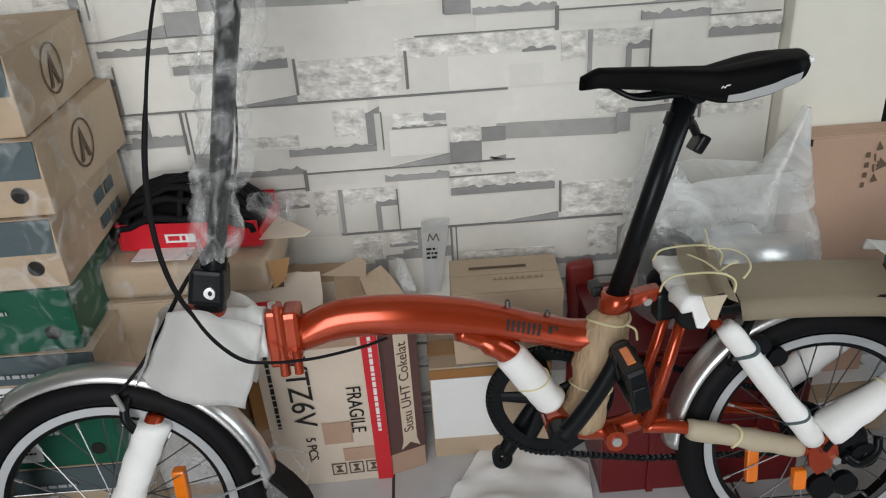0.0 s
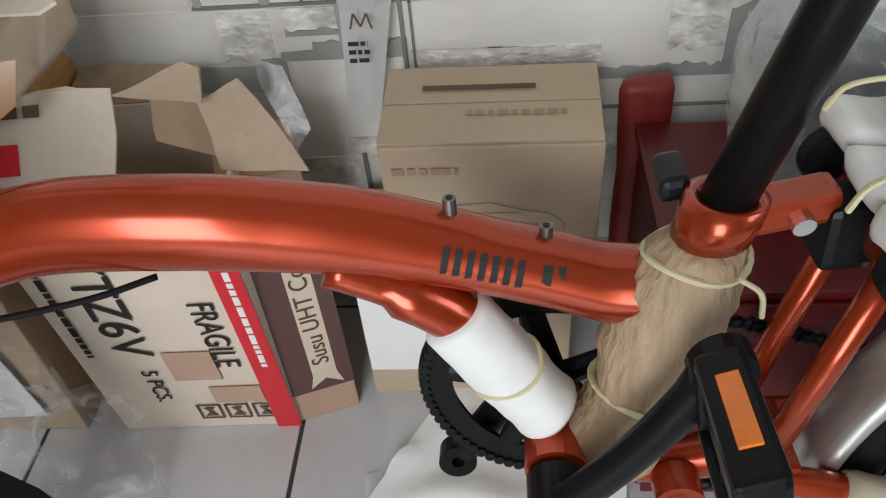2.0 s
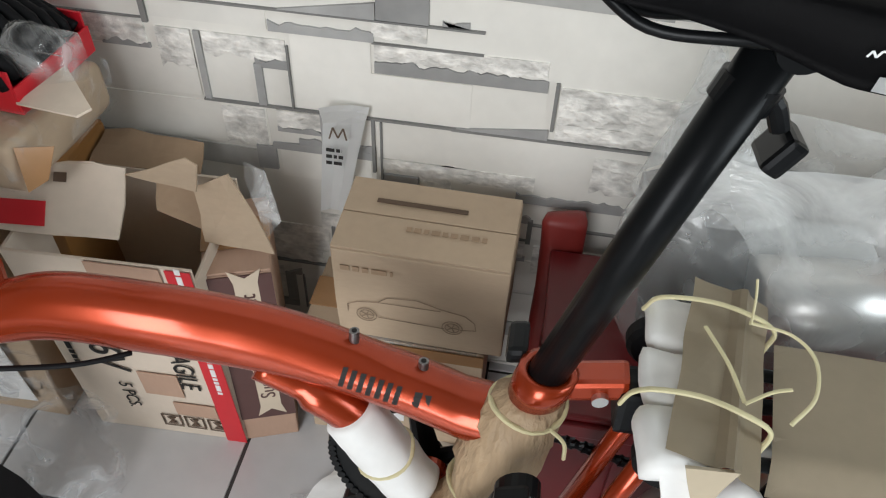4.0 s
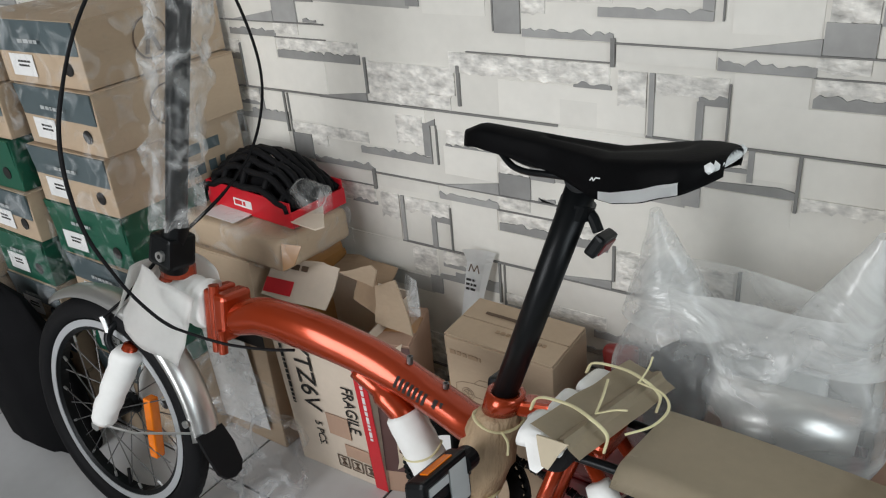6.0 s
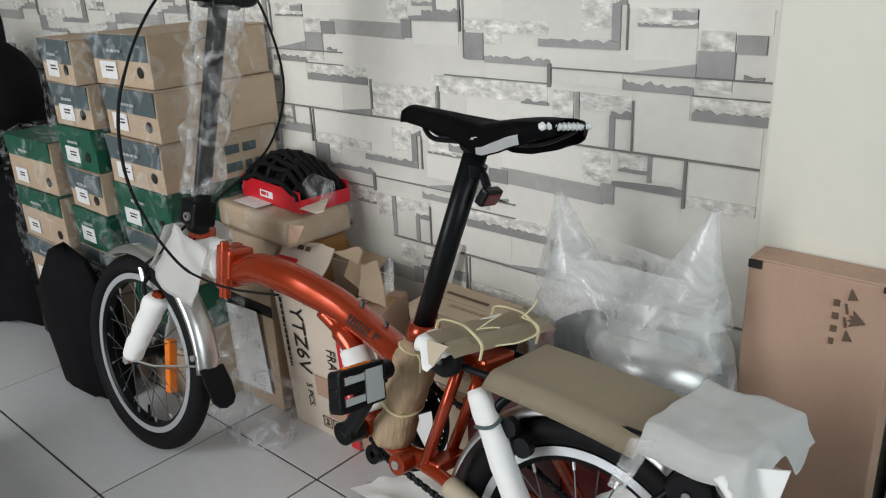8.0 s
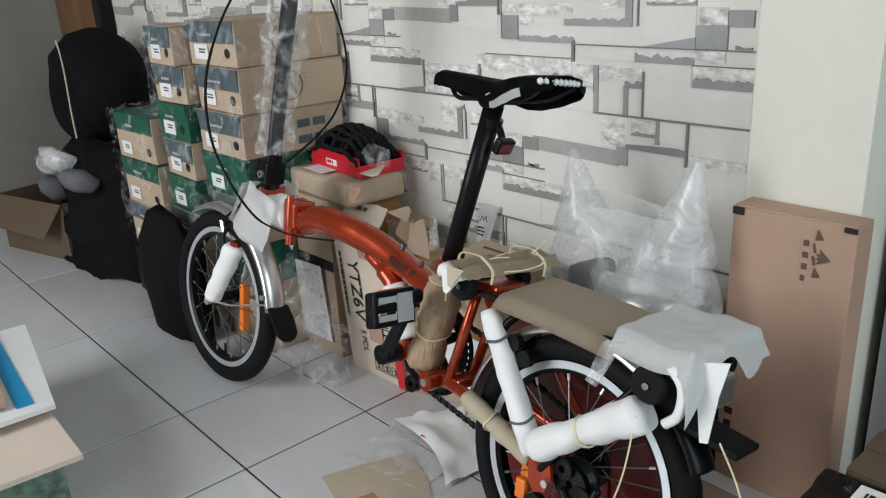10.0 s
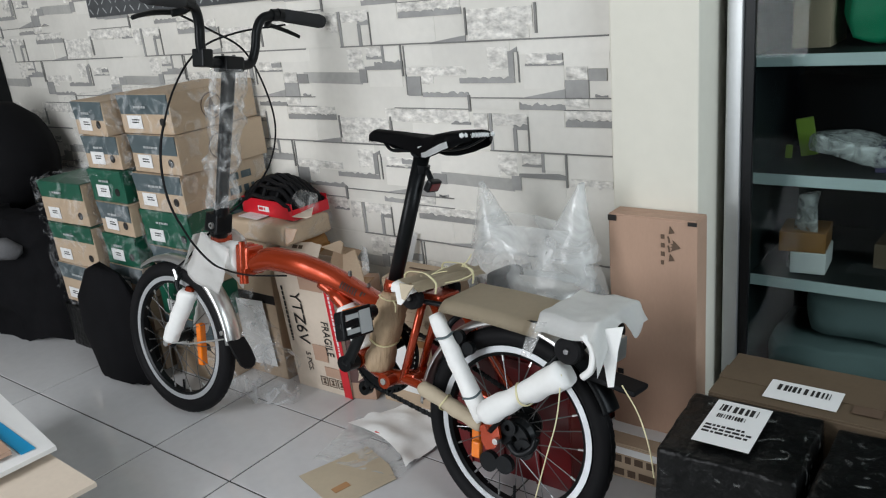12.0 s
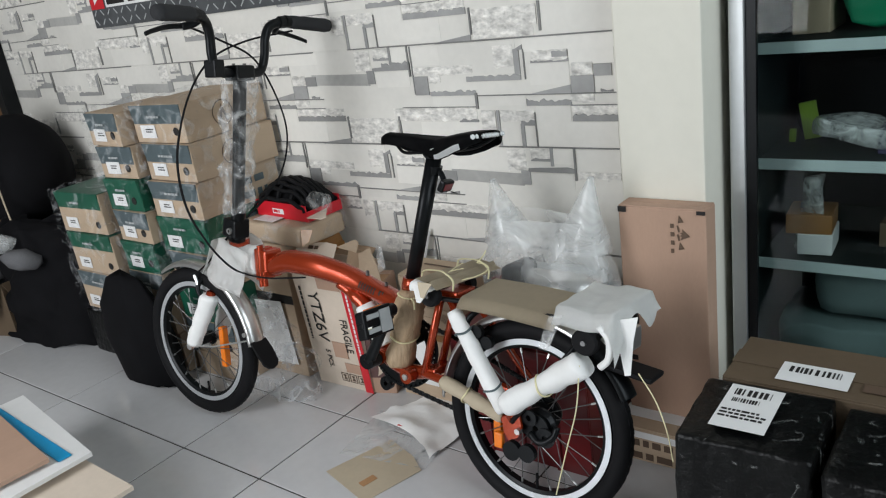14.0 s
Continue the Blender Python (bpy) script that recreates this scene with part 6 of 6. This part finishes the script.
part("card_board", sheet(18, 24, board_place, 0.003), M_PAD, bike, "tan card folded over the luggage rack", smooth=True)


def drape(u, v):
    y = -0.094 + 0.180 * v
    x = 0.756 + 0.132 * u + 0.010 * v
    z = 0.482 + 0.024 * v + 0.003 * math.sin(9 * u + 3 * v) - 0.030 * max(0.0, 1 - v / 0.10) - 0.25 * max(0.0, v - 0.90)
    if u > 0.84:
        z -= (u - 0.84) * 0.34 * (0.7 + 0.5 * math.sin(9 * v + 1.0))
        x -= (u - 0.84) * 0.05
    p = Vector((x, y, z))
    return p + 0.004 * noise.noise_vector(p * 30)


part("foam_drape", sheet(26, 30, drape, 0.005), M_FOAM, bike, "white foam sheet folded over the rack end", smooth=True)
part("foam_tail", rough_up(plate([(0, 0), (0.040, 0.01), (0.036, -0.040), (0.030, -0.105), (0.020, -0.108)], 0.003, face((0.862, -0.060, 0.472), (1, 0.2, 0), (0, 0, 1))), 0.003, 30), M_FOAM, bike, "torn hanging strip of foam")
part("foam_tail", rough_up(plate([(0, 0), (0.030, 0.005), (0.004, -0.070), (-0.014, -0.066)], 0.003, face((0.748, -0.086, 0.468), (1, 0, 0), (0, 0.15, 1))), 0.003, 30), M_BUBBLE, bike, "torn hanging strip of foam")
part("foam_tube", tube(curve([(0.846, -0.086, 0.462), (0.866, -0.088, 0.440), (0.866, -0.088, 0.405), (0.850, -0.088, 0.385)], 5), 0.0068, 12), M_FOAM, bike, "curled foam strip", smooth=True)
part("tail_light", rough_up(boxm(0.858, 0.876, -0.03, 0.03, 0.395, 0.440, 0.006), 0.001, 20), M_SILVER, bike, "silver bracket at the rack end")
for pts in ([(0.815, -0.098, 0.385), (0.812, -0.104, 0.30), (0.795, -0.106, 0.22), (0.772, -0.104, 0.12)], [(0.905, -0.05, 0.372), (0.945, -0.07, 0.335), (0.975, -0.09, 0.29), (0.990, -0.10, 0.245)]):
    part("hanging_tie", tube(curve(pts, 7), 0.0013, 6), M_TIE, bike, "thin cream tie hanging loose")



def settle(p):
    """The bicycle's true proportions: a shorter, lower arch, and a front end turned out to the room."""
    dx = float(np.interp(p.x, (-0.45, -0.30, -0.25, -0.16, 0.20, 0.36, 0.45, 0.67, 0.82), (0.040, 0.045, 0.058, 0.036, 0.003, -0.008, -0.006, -0.015, -0.011)))
    dy = float(np.interp(p.x, (-0.45, -0.25, -0.10, 0.20), (-0.045, -0.020, -0.017, 0.0)))
    arch = float(np.interp(p.z, (0.25, 0.48, 0.56, 0.80), (0.0, -0.042, -0.030, -0.036)))
    rack = float(np.interp(p.z, (0.25, 0.45, 0.60, 0.80), (0.0, -0.008, -0.030, -0.036)))
    w = float(np.interp(p.x, (0.30, 0.43), (0.0, 1.0)))
    if p.x > 0.2:  # the seat post stands a little steeper and nearer
        up = max(0.0, p.z - 0.50) / 0.30
        dx, dy = dx + 0.018 * up, dy - 0.030 * up
    return Vector((p.x + dx, p.y + dy, p.z + arch * (1 - w) + rack * w))


for ob in bike.children_recursive:
    top_part = ob if ob.parent is bike else ob.parent
    kind_of = top_part.name.split(".")[0]
    if kind_of in ("front_wheel", "front_fender"):
        shift = Vector((0.040, -0.045, 0.0))
        ob.data.transform(Matrix.Translation(shift))
    elif kind_of in ("rear_wheel", "rear_fender", "rear_fender_tail"):
        ob.data.transform(Matrix.Translation((-0.015, 0.0, 0.0)))
    else:
        for v in ob.data.vertices:
            v.co = settle(v.co)

# ---- floor tiles and printed stones, piece by piece ----
TILE, GAP = 0.30, 0.005
tile_mesh = {}


def tile_object(x0, x1, y0, y1):
    key = (round(x1 - x0, 3), round(y1 - y0, 3))
    if key not in tile_mesh:
        me = bpy.data.meshes.new("tile")
        bm = boxm(0, key[0], 0, key[1], -0.010, 0.0, 0.0012)
        bm.to_mesh(me)
        bm.free()
        me.materials.append(M_TILE)
        tile_mesh[key] = me
    ob = new("tile", tile_mesh[key])
    ob.location = (x0, y0, 0)
    ob.parent = floor


for i in range(-9, 10):
    for j in range(-12, 9):
        y0 = 1.685 + j * TILE
        if i < 0:  # twice as wide beyond the bicycle's front wheel
            x0, x1 = (-TILE, 0) if i == -1 else (-TILE + 2 * TILE * (i + 1), -TILE + 2 * TILE * (i + 2))
        else:
            x0, x1 = i * TILE, (i + 1) * TILE
        x0, x1, y0, y1 = max(x0 + GAP / 2, -2.6), min(x1 - GAP / 2, 2.8), max(y0 + GAP / 2, -1.1), min(y0 + TILE - GAP / 2, 2.75)
        if x1 - x0 > 0.02 and y1 - y0 > 0.02:
            tile_object(x0, x1, y0, y1)

rng = random.Random(11)
# The wallpaper's print comes back every 0.44 m along and half a drop of 0.25 m up or down. One repeat, row by row:
# smooth stones, rough faces, grey undercuts (flat, ragged above, or rising to one end) and dark joints.
SMOOTH = (
    (0.235, 0.452, 0.833, 0.908), (0.472, 0.700, 0.878, 0.910), (0.585, 0.690, 0.846, 0.878), (0.200, 0.335, 0.758, 0.783), (0.337, 0.468, 0.759, 0.783),
    (0.484, 0.584, 0.804, 0.852), (0.492, 0.690, 0.664, 0.720), (0.492, 0.580, 0.720, 0.757), (0.152, 0.380, 0.664, 0.720), (0.585, 0.690, 0.607, 0.658),
    (0.230, 0.454, 0.601, 0.658), (0.524, 0.577, 0.622, 0.658), (0.253, 0.310, 0.664, 0.700), (0.465, 0.576, 0.560, 0.600), (0.152, 0.334, 0.860, 0.905), (0.092, 0.146, 0.872, 0.908),
)
ROUGH = (
    (0.344, 0.515, 0.935, 0.980, 0.006), (0.344, 0.505, 0.914, 0.935, 0.003), (0.221, 0.330, 0.836, 0.856, 0.005), (0.392, 0.446, 0.846, 0.896, 0.008),
    (0.492, 0.583, 0.858, 0.880, 0.004), (0.590, 0.640, 0.822, 0.850, 0.006), (0.582, 0.640, 0.764, 0.783, 0.004), (0.584, 0.768, 0.738, 0.757, 0.006),
    (0.067, 0.328, 0.724, 0.755, 0.006), (0.340, 0.380, 0.700, 0.748, 0.008), (0.393, 0.486, 0.722, 0.748, 0.006), (0.400, 0.452, 0.604, 0.655, 0.009),
    (0.466, 0.518, 0.634, 0.657, 0.004), (0.586, 0.690, 0.590, 0.606, 0.005), (0.195, 0.232, 0.818, 0.850, 0.006),
)
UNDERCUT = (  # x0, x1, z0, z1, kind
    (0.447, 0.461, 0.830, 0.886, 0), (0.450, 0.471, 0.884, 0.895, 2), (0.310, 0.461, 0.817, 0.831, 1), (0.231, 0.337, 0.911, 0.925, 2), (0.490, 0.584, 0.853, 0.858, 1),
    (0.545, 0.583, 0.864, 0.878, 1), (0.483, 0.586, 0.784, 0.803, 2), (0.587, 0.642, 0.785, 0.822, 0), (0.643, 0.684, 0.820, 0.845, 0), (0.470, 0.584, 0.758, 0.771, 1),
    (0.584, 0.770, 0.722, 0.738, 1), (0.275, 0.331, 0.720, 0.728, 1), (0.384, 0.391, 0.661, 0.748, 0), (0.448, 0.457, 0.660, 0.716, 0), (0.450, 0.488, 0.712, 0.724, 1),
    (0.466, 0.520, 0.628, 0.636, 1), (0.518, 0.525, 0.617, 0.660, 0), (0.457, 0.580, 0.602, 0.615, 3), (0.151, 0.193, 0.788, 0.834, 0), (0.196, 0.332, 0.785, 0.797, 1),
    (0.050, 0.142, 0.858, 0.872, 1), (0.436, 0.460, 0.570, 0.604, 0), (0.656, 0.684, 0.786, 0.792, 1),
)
JOINT = (
    (0.230, 0.690, 0.909, 0.912), (0.335, 0.700, 0.7825, 0.7845), (0.582, 0.700, 0.757, 0.7585), (0.382, 0.690, 0.660, 0.6625), (0.329, 0.335, 0.752, 0.790), (0.338, 0.342, 0.925, 0.985),
    (0.520, 0.525, 0.922, 0.985), (0.487, 0.489, 0.662, 0.742), (0.578, 0.582, 0.585, 0.660), (0.148, 0.1505, 0.790, 0.908), (0.472, 0.474, 0.818, 0.885), (0.100, 0.330, 0.7565, 0.758),
)
pieces = []
X_END, Z_END = 0.7035, 2.78


def lay(out, material, proud):
    """Keeps a printed piece where it falls on the wall, cut at the pillar and the ceiling."""
    out = [(min(max(x, -2.6), X_END), min(max(z, 0.004), Z_END)) for x, z in out]
    if max(x for x, z in out) - min(x for x, z in out) > 0.0012 and max(z for x, z in out) - min(z for x, z in out) > 0.0012:
        pieces.append((out, material, proud))


def wavy(x0, x1, z, amount, step=0.006):
    n, p = max(4, int((x1 - x0) / step)), rng.uniform(0, 60)
    return [(x0 + (x1 - x0) * k / n, z + amount * (noise.noise(Vector((p + 0.45 * k, 0, 0))) + 0.6 * noise.noise(Vector((p, 1.1 * k, 0.5))))) for k in range(n + 1)]


for col in range(-7, 1):
    for row in range(-3, 6):
        ox, oz = 0.44 * col, 0.25 * (col % 2) + 0.5 * row
        if oz + 0.57 > Z_END or oz + 1.0 < 0:
            continue
        for x0, x1, z0, z1 in SMOOTH:
            lay([(x0 + ox, z0 + oz), (x1 + ox, z0 + oz), (x1 + ox, z1 + oz), (x0 + ox, z1 + oz)], M_SMOOTH, 0.0010 + rng.uniform(0, 0.0003))
        for x0, x1, z0, z1, w in ROUGH:
            lay(wavy(x0 + ox, x1 + ox, z0 + oz, w) + [(x1 + ox, z1 + oz), (x0 + ox, z1 + oz)], M_ROUGH, 0.0020 + rng.uniform(0, 0.0004))
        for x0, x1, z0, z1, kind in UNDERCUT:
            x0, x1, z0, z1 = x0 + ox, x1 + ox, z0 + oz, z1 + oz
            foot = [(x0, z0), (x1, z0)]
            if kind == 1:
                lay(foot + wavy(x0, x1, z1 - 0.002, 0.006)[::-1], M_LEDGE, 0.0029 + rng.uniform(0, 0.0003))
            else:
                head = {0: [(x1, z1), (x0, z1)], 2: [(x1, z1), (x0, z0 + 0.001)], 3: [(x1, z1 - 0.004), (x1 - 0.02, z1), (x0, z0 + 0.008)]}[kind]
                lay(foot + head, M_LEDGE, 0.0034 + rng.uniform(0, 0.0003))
        for x0, x1, z0, z1 in JOINT:
            lay([(x0 + ox, z0 + oz), (x1 + ox, z0 + oz), (x1 + ox, z1 + oz), (x0 + ox, z1 + oz)], M_DARKJOINT, 0.0040 + rng.uniform(0, 0.0002))
        lay([(0.229 + ox, 0.572 + oz), (0.440 + ox, 0.566 + oz), (0.440 + ox, 0.596 + oz), (0.229 + ox, 0.600 + oz)], M_JOINT, 0.0018)

UP = Matrix(((1, 0, 0, 0), (0, 0, -1, 0), (0, 1, 0, 0), (0, 0, 0, 1)))  # a plate laid upright, facing the room
upright = Matrix.Translation((0, 2.0, 0)) @ UP
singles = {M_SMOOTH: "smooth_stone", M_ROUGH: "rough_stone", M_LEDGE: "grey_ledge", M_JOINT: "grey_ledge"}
rest = {}
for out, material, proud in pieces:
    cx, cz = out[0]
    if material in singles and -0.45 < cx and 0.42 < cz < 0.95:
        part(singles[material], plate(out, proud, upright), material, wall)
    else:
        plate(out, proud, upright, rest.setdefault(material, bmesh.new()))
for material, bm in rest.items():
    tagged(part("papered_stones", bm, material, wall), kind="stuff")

SMALL = ("small_print", "bar_code", "handwriting", "stripe_print", "printed_mark", "name_bar", "tread_print", "tail_beading", "tread")
for ob in scene.objects:
    if ob.type == "MESH" and ob.name.split(".")[0] in SMALL:
        tagged(ob, kind="stuff")
